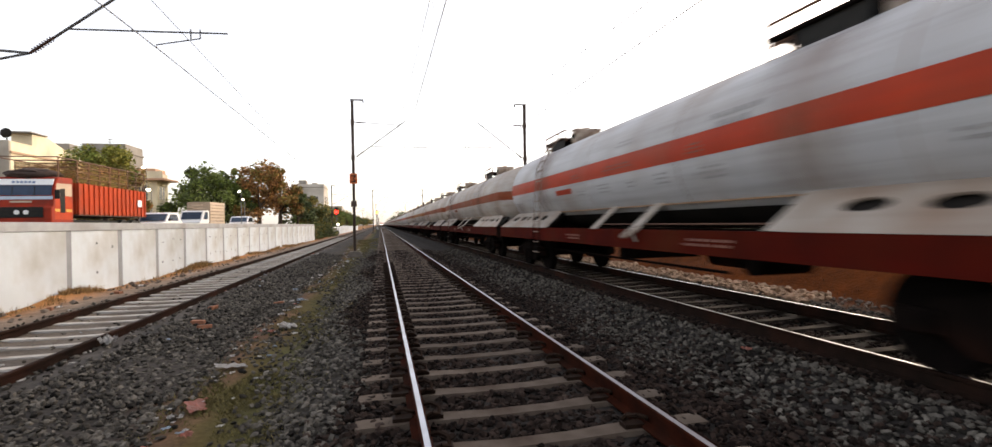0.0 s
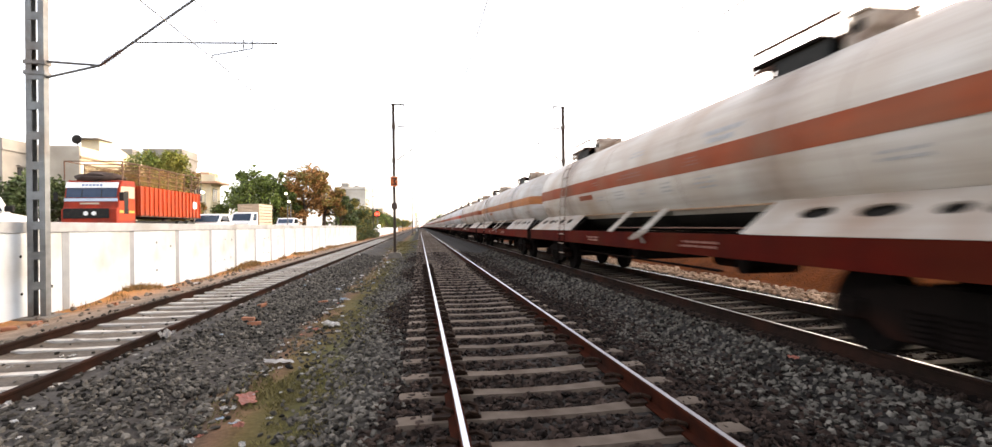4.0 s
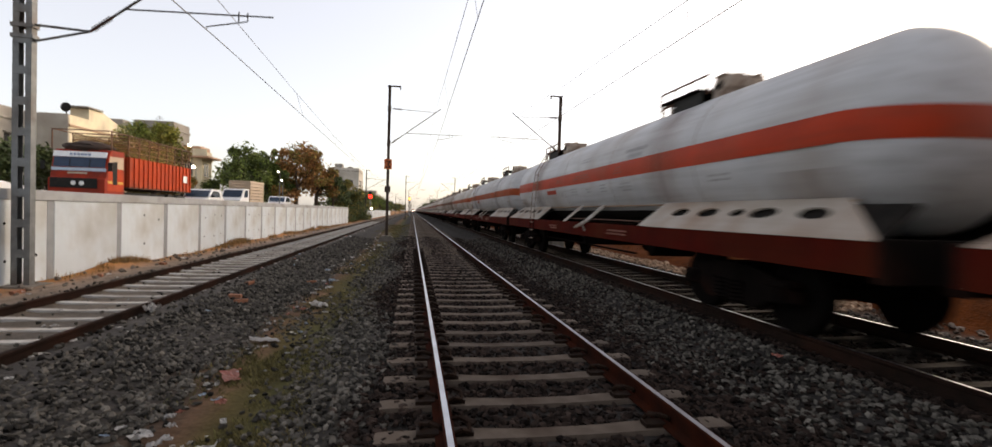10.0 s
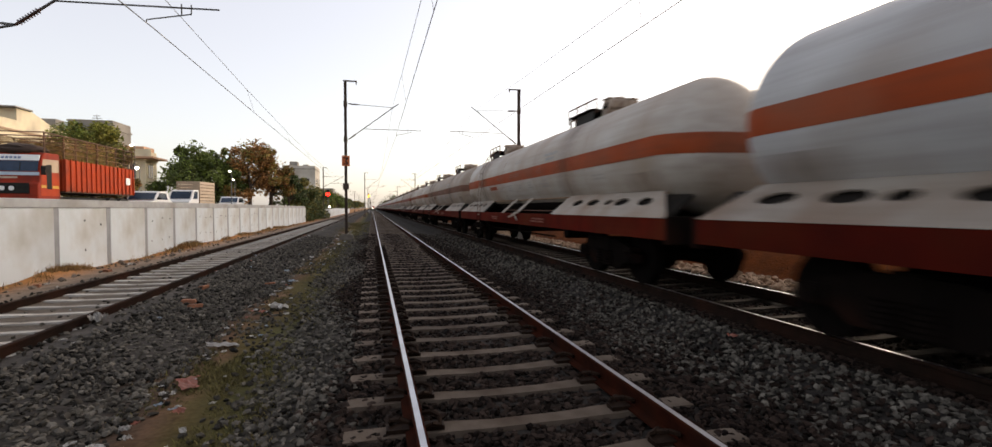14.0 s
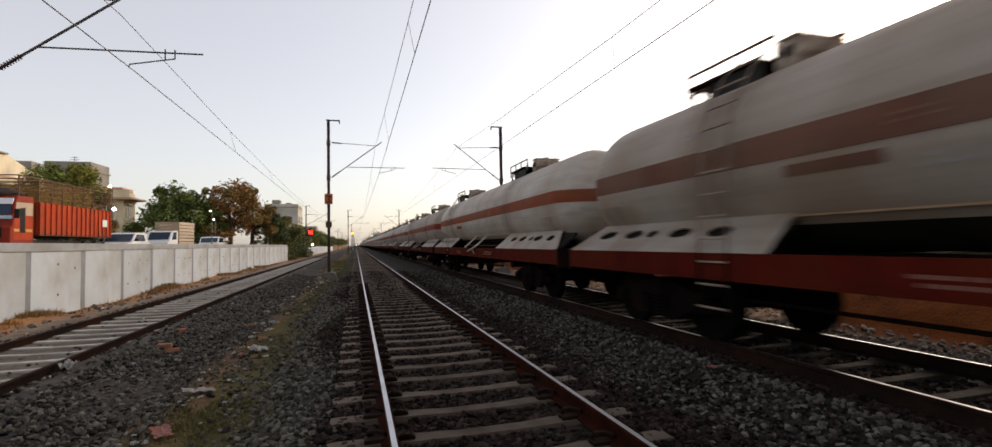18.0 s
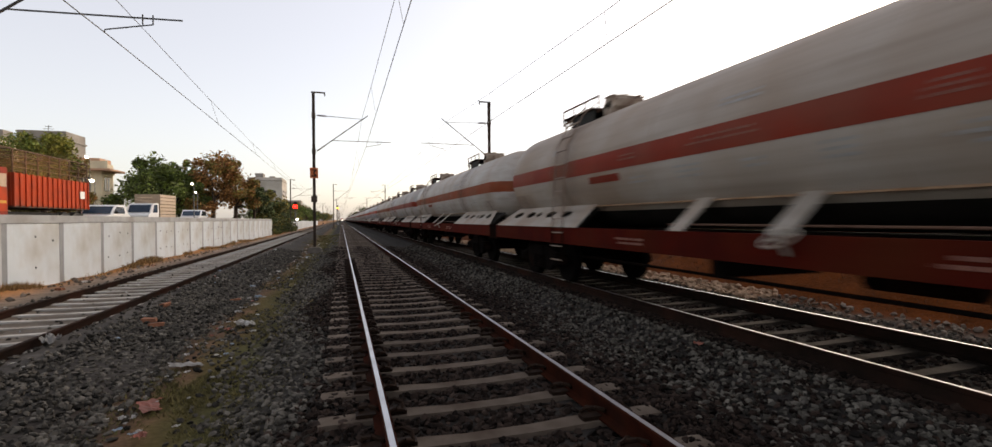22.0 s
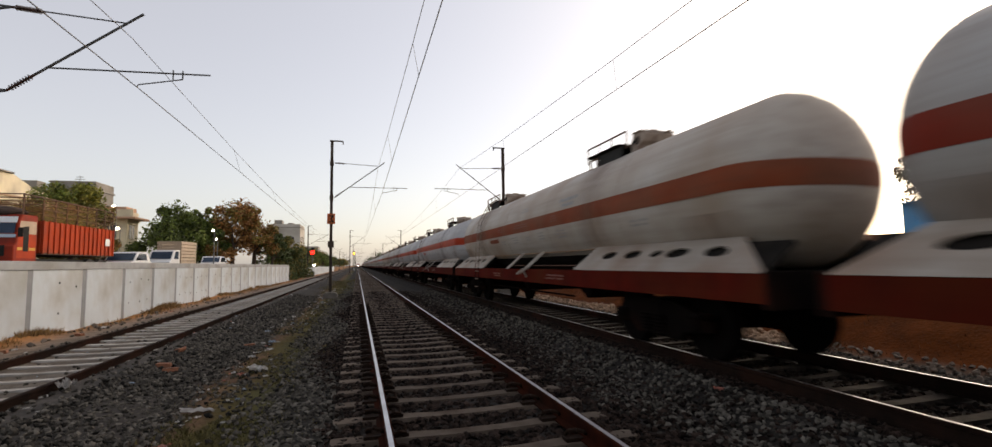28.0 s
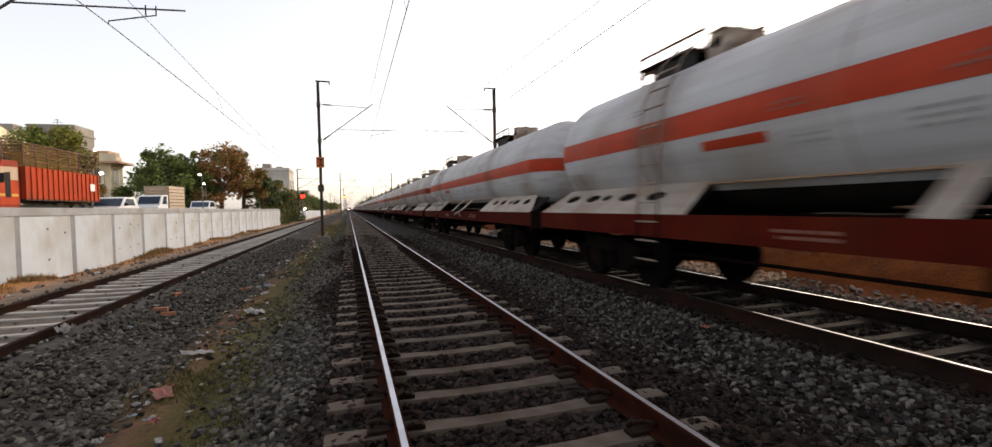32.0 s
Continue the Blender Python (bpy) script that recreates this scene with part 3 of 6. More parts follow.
second_wall()


# ---- overhead line ----
def cantilever(mast, reach, z_wire, z_cat, sign, arm=0.16, steel="bracket"):
    """Bracket tubes, stay, insulators and steady arm on one side of a mast; parts of it."""
    s = sign
    foot, tip = Vector((s * arm, 0, z_wire)), Vector((s * reach, 0, z_cat))
    stay = Vector((s * arm, 0, z_cat + 0.13))
    way = (tip - foot).normalized()
    bm = B()
    tube(bm, foot, tip + way * 0.42, 0.026, 8)
    part("bracket_tube", bm, steel, mast)
    bm = B()
    tube(bm, stay, tip + Vector((0, 0, 0.03)), 0.016, 6)
    part("stay_tube", bm, steel, mast)
    for a, d in ((foot, way), (stay, (tip - stay).normalized())):
        if arm > 0.4:                                # a forked bracket reaches out from a wide mast
            bm = B()
            tube(bm, (s * 0.12, 0, a.z + 0.05), a, 0.026, 6)
            tube(bm, (s * 0.12, 0, a.z - 0.30), a, 0.026, 6)
            part("bracket_arm", bm, steel, mast)
        bm = B()
        tube(bm, a, a + d * 0.55, 0.028, 8)
        for i in range(8):
            tube(bm, a + d * (0.08 + i * 0.055), a + d * (0.10 + i * 0.055), 0.055, 10)
        part("insulator", bm, "insul", mast)
    mid = foot.lerp(tip, 0.33)
    end = Vector((s * (reach + 1.62), 0, z_wire + 0.62))
    bm = B()
    tube(bm, mid, end, 0.018, 6)
    part("register_tube", bm, steel, mast)
    hang = mid.lerp(end, 0.82)
    bm = B()
    tube(bm, hang + Vector((0, 0, 0.07)), hang + Vector((0, 0, -0.12)), 0.014, 6)
    tube(bm, hang + Vector((-s * 0.18, 0, 0.07)), hang + Vector((-s * 0.18, 0, -0.14)), 0.014, 6)
    tube(bm, hang + Vector((0, 0, -0.12)), hang + Vector((-s * 0.82, 0, -0.30)), 0.014, 6)
    tube(bm, hang + Vector((-s * 0.82, 0, -0.30)), hang + Vector((-s * 0.83, 0, -0.37)), 0.011, 6)
    part("steady_arm", bm, steel, mast)


def rolled_mast(x, y, top, sign, label, dark, reach, z_wire, z_cat, plates):
    """A slim steel mast with its bracket over one track."""
    mast = empty("overhead_line_mast", (x, y, 0))
    tagged(mast, label, "line mast", "overhead line masts")
    k = "darksteel" if dark else "galv"
    bm = B()
    box(bm, -0.075, -0.063, -0.075, 0.075, -0.6, top)
    box(bm, 0.063, 0.075, -0.075, 0.075, -0.6, top)
    box(bm, -0.063, 0.063, -0.008, 0.008, -0.6, top)
    part("post", bm, k, mast)
    bm = B()
    box(bm, -0.12, 0.62, -0.04, 0.04, top, top + 0.07, 0.008)
    box(bm, 0.56, 0.62, -0.03, 0.03, top - 0.14, top)
    part("top_arm", bm, k, mast)
    if sign < 0:
        for o in mast.children:
            if o.name.startswith("top_arm"):
                o.scale = (-1, 1, 1)
    bm = B()
    prism(bm, [(-0.42, -0.7), (0.42, -0.7), (0.36, -0.10), (0.24, -0.02), (-0.24, -0.02), (-0.36, -0.10)], -0.35, 0.35)
    part("foundation_block", bm, "muff", mast)
    for z in (z_wire, z_cat + 0.13):
        bm = B()
        box(bm, -0.10, 0.10, -0.10, 0.10, z - 0.16, z + 0.12, 0.01)
        part("clamp", bm, k, mast)
    cantilever(mast, reach, z_wire, z_cat, sign)
    if plates:
        bm = B()
        box(bm, -0.21, 0.21, -0.11, -0.095, 3.76, 4.34, 0.006)
        sign_plate = part("sign_plate", bm, "plate_orange", mast, "small orange warning plate with a dark mark")
        bm = B()
        for a, b in (((-0.12, 4.21), (0.12, 4.21)), ((0.12, 4.21), (-0.02, 4.05)), ((-0.02, 4.05), (0.12, 3.88)), ((0.12, 3.88), (-0.12, 3.88))):
            tube(bm, (a[0], -0.112, a[1]), (b[0], -0.112, b[1]), 0.032, 4)
        part("sign_mark", bm, "black", sign_plate)
        bm = B()
        box(bm, -0.16, 0.16, -0.11, -0.095, 2.45, 2.80, 0.006)
        part("number_plate", bm, "darksteel", mast)
    return mast


def lattice_mast(x, y, top):
    """Two channels with battens between them."""
    mast = empty("overhead_line_mast", (x, y, 0))
    tagged(mast, "grey galvanised battened steel mast beside the concrete wall", "line mast", "overhead line masts")
    for s in (-1, 1):
        bm = B()
        w = [(s * 0.17, -0.075), (s * 0.17, 0.075), (s * 0.06, 0.075), (s * 0.06, 0.064), (s * 0.155, 0.064), (s * 0.155, -0.064), (s * 0.06, -0.064), (s * 0.06, -0.075)]
        rings = [[bm.verts.new((p, q, z)) for p, q in w] for z in (-0.6, top)]
        for i in range(8):
            bm.faces.new((rings[0][i], rings[0][(i + 1) % 8], rings[1][(i + 1) % 8], rings[1][i]))
        bm.faces.new(rings[0][::-1])
        bm.faces.new(rings[1])
        bmesh.ops.recalc_face_normals(bm, faces=bm.faces)
        part("channel", bm, "galv", mast)
    z = 0.25
    while z < top:
        bm = B()
        box(bm, -0.15, 0.15, -0.083, -0.075, z, z + 0.17, 0.003)
        part("batten", bm, "galv", mast)
        z += 0.62
    for z in (4.82, 6.52):
        bm = B()
        box(bm, -0.20, 0.20, -0.10, 0.10, z - 0.12, z - 0.04)
        box(bm, -0.20, 0.20, -0.10, 0.10, z + 0.10, z + 0.18)
        part("clamp", bm, "galv", mast)
    bm = B()
    prism(bm, [(-0.27, -0.7), (0.36, -0.7), (0.34, -0.30), (-0.26, -0.30)], -0.35, 0.35)
    part("foundation_block", bm, "muff", mast)
    cantilever(mast, 3.12, 4.95, 6.52, 1, 1.18, "galv_dark")
    return mast


SPAN = 74.0


def build_line(x, y0, zc, zk, spans, stagger):
    """Contact wire, sagging catenary and droppers over one track."""
    contact, cat, first = [], [], y0 - SPAN
    line = empty("overhead_wires", (0, 0, 0))
    tagged(line, "thin dark catenary and contact wires hung over a track", "overhead wire", "overhead wires")
    drops = []
    for k in range(spans):
        for i in range(9):
            u = i / 8
            y = first + (k + u) * SPAN
            st = stagger * (1 - 2 * u) * (1 if k % 2 else -1)
            contact.append((x + st, y, zc))
            cat.append((x - 0.06, y, zk - (zk - zc - 0.42) * 4 * u * (1 - u)))
            if i in (1, 2, 3, 4, 5, 6, 7):
                drops.append((contact[-1], cat[-1]))
    for name, pts, r in (("contact_wire", contact, 0.0105), ("catenary_wire", cat, 0.008)):
        bm = B()
        rings = [[bm.verts.new((p[0] + r * math.cos(a), p[1], p[2] + r * math.sin(a))) for a in (0, 1.2566, 2.5133, 3.7699, 5.0265)] for i, p in enumerate(pts) if not i or p[1] - pts[i - 1][1] > 0.01]
        for p, q in zip(rings, rings[1:]):
            for i in range(5):
                bm.faces.new((p[i], q[i], q[(i + 1) % 5], p[(i + 1) % 5]))
        part(name, bm, "wire", line)
    for p, q in drops[:28]:
        bm = B()
        tube(bm, p, q, 0.005, 4)
        part("dropper", bm, "wire", line)


for k in range(9):
    y = 29 + SPAN * k
    rolled_mast(-2.57, y, 8.45, 1, "slim rust-dark steel mast between the tracks carrying a wire bracket", True, 2.57, 5.26, 7.10, k == 0)
    rolled_mast(7.39, y - 0.3, 8.45, -1, "slim dark steel mast behind the running line", True, 2.57, 5.26, 7.10, False)
    if k:
        rolled_mast(-8.9, 12.0 + SPAN * k, 8.0, 1, "dark steel mast along the siding", True, 2.9, 4.95, 6.5, False)
lattice_mast(-8.98, 11.65, 8.6)
build_line(0.04, 29.0, 5.53, 7.10, 7, 0.14)
build_line(4.73, 28.7, 5.50, 7.12, 7, 0.02)
build_line(-5.80, 12.0, 5.16, 6.38, 7, 0.25)


# ---- tank train ----
R, AXIS, CAP = 1.23, 2.52, 0.80
Y0, Y1 = -8.2, 8.2           # the straight part of the tank
PITCH = 18.9


def side_x(z, lift=0.0):
    return math.sqrt(max((R + lift) ** 2 - (z - AXIS) ** 2, 0.0))


def tank_bm():
    bm = B()
    prof = [(Y0 - CAP * math.sin(a), R * math.cos(a)) for a in [radians(90 - 9 * i) for i in range(10)]]
    prof += [(Y0 + (Y1 - Y0) * i / 6, R) for i in range(1, 6)]
    prof += [(Y1 + CAP * math.sin(a), R * math.cos(a)) for a in [radians(9 * i) for i in range(0, 11)]]
    seg = 44
    rings = []
    for y, r in prof:
        rings.append([bm.verts.new((r * math.cos(2 * math.pi * k / seg), y, AXIS + r * math.sin(2 * math.pi * k / seg))) for k in range(seg)] if r > 0.01 else [bm.verts.new((0, y, AXIS))])
    for a, b in zip(rings, rings[1:]):
        for k in range(seg):
            j = (k + 1) % seg
            bm.faces.new([v for v in ((a[k], a[j], b[j], b[k]) if len(a) > 1 and len(b) > 1 else (a[0], b[j], b[k]) if len(b) > 1 else (a[k], a[j], b[0]))])
    bmesh.ops.recalc_face_normals(bm, faces=bm.faces)
    return bm


def stripe_bm(z0, z1, lift):
    """A painted band right round the tank at one height."""
    bm = B()
    rows = []
    for i in range(6):
        z = z0 + (z1 - z0) * i / 5
        a = side_x(z, lift)
        c = CAP * a / R + lift
        row = [(-a, y) for y in np.linspace(Y1, Y0, 8)]
        row += [(-a * math.cos(t), Y0 - c * math.sin(t)) for t in np.linspace(0, math.pi, 21)[1:-1]]
        row += [(a, y) for y in np.linspace(Y0, Y1, 8)]
        row += [(a * math.cos(t), Y1 + c * math.sin(t)) for t in np.linspace(0, math.pi, 21)[1:-1]]
        rows.append([bm.verts.new((x, y, z)) for x, y in row])
    k = len(rows[0])
    for a, b in zip(rows, rows[1:]):
        for i in range(k):
            bm.faces.new((a[i], a[(i + 1) % k], b[(i + 1) % k], b[i]))
    bmesh.ops.recalc_face_normals(bm, faces=bm.faces)
    return bm


def patch(bm, s, y0, y1, z0, z1, lift=0.005):
    """A thin painted patch on the side s of the tank."""
    rows = []
    for i in range(3):
        z = z0 + (z1 - z0) * i / 2
        rows.append([bm.verts.new((s * side_x(z, lift), y, z)) for y in (y0, y1)])
    for a, b in zip(rows, rows[1:]):
        f = bm.faces.new((a[0], a[1], b[1], b[0]))
        if f.normal.dot(Vector((s, 0, 0))) < 0:
            f.normal_flip()
    bm.normal_update()
    for f in bm.faces:
        if f.normal.x * s < 0:
            f.normal_flip()


def skirt_bm(s, y0, y1, holes, inset=0.0, tail=0.0):
    """A sloping side plate from solebar to tank with oval holes cut through it."""
    bm = B()
    lo, hi = Vector((s * 1.49, 0, 1.275)), Vector((s * 0.95, 0, 1.74))
    run = (hi - lo).length

    def at(y, v, depth=0.0):
        p = lo + (hi - lo) * (v / run)
        nrm = Vector((s * (hi.z - lo.z), 0, abs(hi.x - lo.x))).normalized()
        return Vector((p.x, y + (v / run) * (inset * max(0.0, (y0 + 1.5 - y) / 1.5) - tail * max(0.0, (y - y1 + 1.5) / 1.5)), p.z)) - nrm * depth

    edges = [y0] + [(a[0] + b[0]) / 2 for a, b in zip(holes, holes[1:])] + [y1] if holes else [y0, y1]
    for i in range(len(edges) - 1):
        a, b = edges[i], edges[i + 1]
        if not holes:
            for d in (0.0, 0.02):
                bm.faces.new([bm.verts.new(at(y, v, d)) for y, v in ((a, 0), (b, 0), (b, run), (a, run))])
            for (ya, va), (yb, vb) in (((a, 0), (a, run)), ((b, 0), (b, run)), ((a, run), (b, run))):
                bm.faces.new([bm.verts.new(at(ya, va, 0)), bm.verts.new(at(yb, vb, 0)), bm.verts.new(at(yb, vb, 0.02)), bm.verts.new(at(ya, va, 0.02))])
            continue
        yc, ry, rv = holes[i]
        vc = run * 0.60
        outer, inner, deep = [], [], []
        for k in range(24):
            t = 2 * math.pi * (k + 0.5) / 24
            c, q = math.cos(t), math.sin(t)
            hy, hv = (b - yc if c > 0 else yc - a), (run - vc if q > 0 else vc)
            m = min(hy / abs(c) if abs(c) > 1e-6 else 9e9, hv / abs(q) if abs(q) > 1e-6 else 9e9)
            outer.append(bm.verts.new(at(yc + m * c, vc + m * q)))
            inner.append(bm.verts.new(at(yc + ry * c, vc + rv * q)))
            deep.append(bm.verts.new(at(yc + ry * c, vc + rv * q, 0.03)))
        for k in range(24):
            j = (k + 1) % 24
            bm.faces.new((outer[k], outer[j], inner[j], inner[k]))
            bm.faces.new((inner[k], inner[j], deep[j], deep[k]))
        for ya, va in ((a, 0), (a, run), (b, 0), (b, run)):      # the cell's corners
            near = sorted(range(24), key=lambda k: (outer[k].co - at(ya, va)).length)[:2]
            bm.faces.new((outer[near[0]], outer[near[1]], bm.verts.new(at(ya, va))))
    bmesh.ops.remove_doubles(bm, verts=bm.verts, dist=0.001)
    bmesh.ops.recalc_face_normals(bm, faces=bm.faces)
    return bm


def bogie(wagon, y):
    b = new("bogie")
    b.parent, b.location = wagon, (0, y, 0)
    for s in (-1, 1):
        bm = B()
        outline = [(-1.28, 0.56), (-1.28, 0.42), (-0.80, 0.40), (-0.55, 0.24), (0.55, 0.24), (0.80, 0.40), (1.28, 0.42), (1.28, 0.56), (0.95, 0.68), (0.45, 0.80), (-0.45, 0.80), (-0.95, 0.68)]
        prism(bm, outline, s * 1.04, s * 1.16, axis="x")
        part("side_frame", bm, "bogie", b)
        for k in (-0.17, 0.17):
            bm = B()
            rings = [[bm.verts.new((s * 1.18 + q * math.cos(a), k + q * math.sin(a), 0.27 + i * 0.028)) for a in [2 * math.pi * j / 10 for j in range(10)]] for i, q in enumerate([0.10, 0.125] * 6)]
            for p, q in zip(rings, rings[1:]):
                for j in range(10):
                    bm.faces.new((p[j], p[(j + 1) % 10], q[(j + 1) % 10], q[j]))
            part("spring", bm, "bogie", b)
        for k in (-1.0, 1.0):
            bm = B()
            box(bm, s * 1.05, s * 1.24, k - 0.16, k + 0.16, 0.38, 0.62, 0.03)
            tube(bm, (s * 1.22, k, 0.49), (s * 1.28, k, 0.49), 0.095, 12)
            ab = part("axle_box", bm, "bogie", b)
            # Added plate: a painted white highlight on the far side, dark on the near
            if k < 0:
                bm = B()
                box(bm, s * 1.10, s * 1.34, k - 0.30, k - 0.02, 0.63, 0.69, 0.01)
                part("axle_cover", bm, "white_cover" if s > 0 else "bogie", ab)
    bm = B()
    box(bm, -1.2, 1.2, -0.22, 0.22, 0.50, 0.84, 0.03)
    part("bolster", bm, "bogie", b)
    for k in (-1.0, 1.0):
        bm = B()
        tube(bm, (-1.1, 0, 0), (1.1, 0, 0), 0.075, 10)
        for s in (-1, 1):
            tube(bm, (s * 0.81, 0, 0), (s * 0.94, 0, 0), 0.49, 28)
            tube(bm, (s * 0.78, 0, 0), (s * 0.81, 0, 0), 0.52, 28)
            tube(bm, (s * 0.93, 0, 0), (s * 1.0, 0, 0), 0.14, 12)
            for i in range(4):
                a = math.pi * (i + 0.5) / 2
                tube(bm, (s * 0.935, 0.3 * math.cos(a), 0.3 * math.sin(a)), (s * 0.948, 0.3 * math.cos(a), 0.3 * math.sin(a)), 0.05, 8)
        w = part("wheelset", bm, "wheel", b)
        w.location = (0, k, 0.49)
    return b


def platform(wagon, y, ladder):
    """Top fittings: valve housing, grated platform and hand rails."""
    bm = B()
    prism(bm, [(y - 0.02, 3.55), (y - 0.02, 3.90), (y - 0.10, 4.06), (y - 0.42, 4.06), (y - 0.50, 4.0), (y - 0.44, 3.86), (y - 0.34, 3.80), (y - 0.30, 3.55)], -0.36, 0.36, axis="x")
    housing = part("valve_housing", bm, "dome", wagon)
    bm = B()
    box(bm, -0.40, 0.40, y - 0.46, y - 0.08, 4.055, 4.085, 0.008)
    tube(bm, (0, y - 0.28, 4.08), (0, y - 0.28, 4.13), 0.10, 14)
    box(bm, 0.16, 0.22, y - 0.62, y - 0.40, 4.04, 4.07, 0.008)
    part("cover", bm, "dome", housing)
    for s in (-1, 1):
        for k in (-0.24, -0.08):
            bm = B()
            tube(bm, (s * 0.35, y + k, 3.90), (s * 0.368, y + k, 3.90), 0.085 if k < -0.2 else 0.05, 14)
            part("port", bm, "hole", housing)
    bm = B()
    box(bm, -0.66, 0.66, y - 0.02, y + 1.45, 3.83, 3.88, 0.01)
    part("deck", bm, "bogie", wagon)
    for s in (-1, 1):
        # Black plate paints the shade between deck and tank
        bm = B()
        prism(bm, [(y - 0.05, 3.50), (y - 0.05, 3.83), (y + 0.98, 3.83), (y + 0.98, 3.50)], s * 0.58, s * 0.60, axis="x")
        part("deck_support", bm, "black", wagon)
        bm = B()
        pipe(bm, [(s * 0.60, y + 1.02, 3.5), (s * 0.60, y + 1.06, 3.78), (s * 0.60, y + 1.38, 3.78), (s * 0.60, y + 1.38, 3.5)], 0.03)
        part("deck_bracket", bm, "rail_paint", wagon)
        bm = B()
        pipe(bm, [(s * 0.64, y - 0.32, 3.72), (s * 0.64, y - 0.32, 4.06), (s * 0.64, y + 1.42, 4.06), (s * 0.64, y + 1.42, 3.70)], 0.021)
        for k in (0.30, 0.86):
            tube(bm, (s * 0.64, y + k, 3.85), (s * 0.64, y + k, 4.06), 0.018, 6)
        part("hand_rail", bm, "rail_paint", wagon)
        bm = B()
        rows = [[bm.verts.new((s * side_x(z, 0.009), yy, z)) for yy in (-0.8, -0.4, 0.0, 0.4, 0.8)] for z in np.linspace(1.75, 3.5, 22)]
        for p, q in zip(rows, rows[1:]):
            for i in range(4):
                bm.faces.new((p[i], p[i + 1], q[i + 1], q[i]))
        streak = part("grime_streak", bm, "grime", wagon, "brown dirt run down the tank's side", smooth=True)
        streak.location = (0, y + 0.35, 0)
    if ladder:
        line = [(0.70, 3.90), (1.02, 3.62), (1.36, 3.0), (1.45, 2.2), (1.50, 1.3), (1.52, 0.50)]
        for s in (-1, 1):
            lad = B()
            for k in (-0.30, 0.22):
                pipe(lad, [(s * x, y + k, z) for x, z in line[:-1]], 0.012)
            ladder_part = part("ladder", lad, "ladder_stile", wagon, "slim steel ladder with pale worn rungs")
            foot = B()
            for k in (-0.30, 0.22):
                tube(foot, (s * 1.50, y + k, 1.3), (s * 1.52, y + k, 0.50), 0.014, 6)
            part("ladder_foot", foot, "bogie", ladder_part)
            for i in range(12):
                z = 0.58 + i * 0.29
                (xa, za), (xb, zb) = next((p, q) for p, q in zip(line, line[1:]) if q[1] <= z <= p[1])
                x = xa + (xb - xa) * (z - za) / (zb - za)
                rung = B()
                box(rung, s * (x - 0.02), s * (x + 0.02), y - 0.30, y + 0.22, z - 0.012, z + 0.012, 0.004)
                part("rung", rung, "ladder", ladder_part)


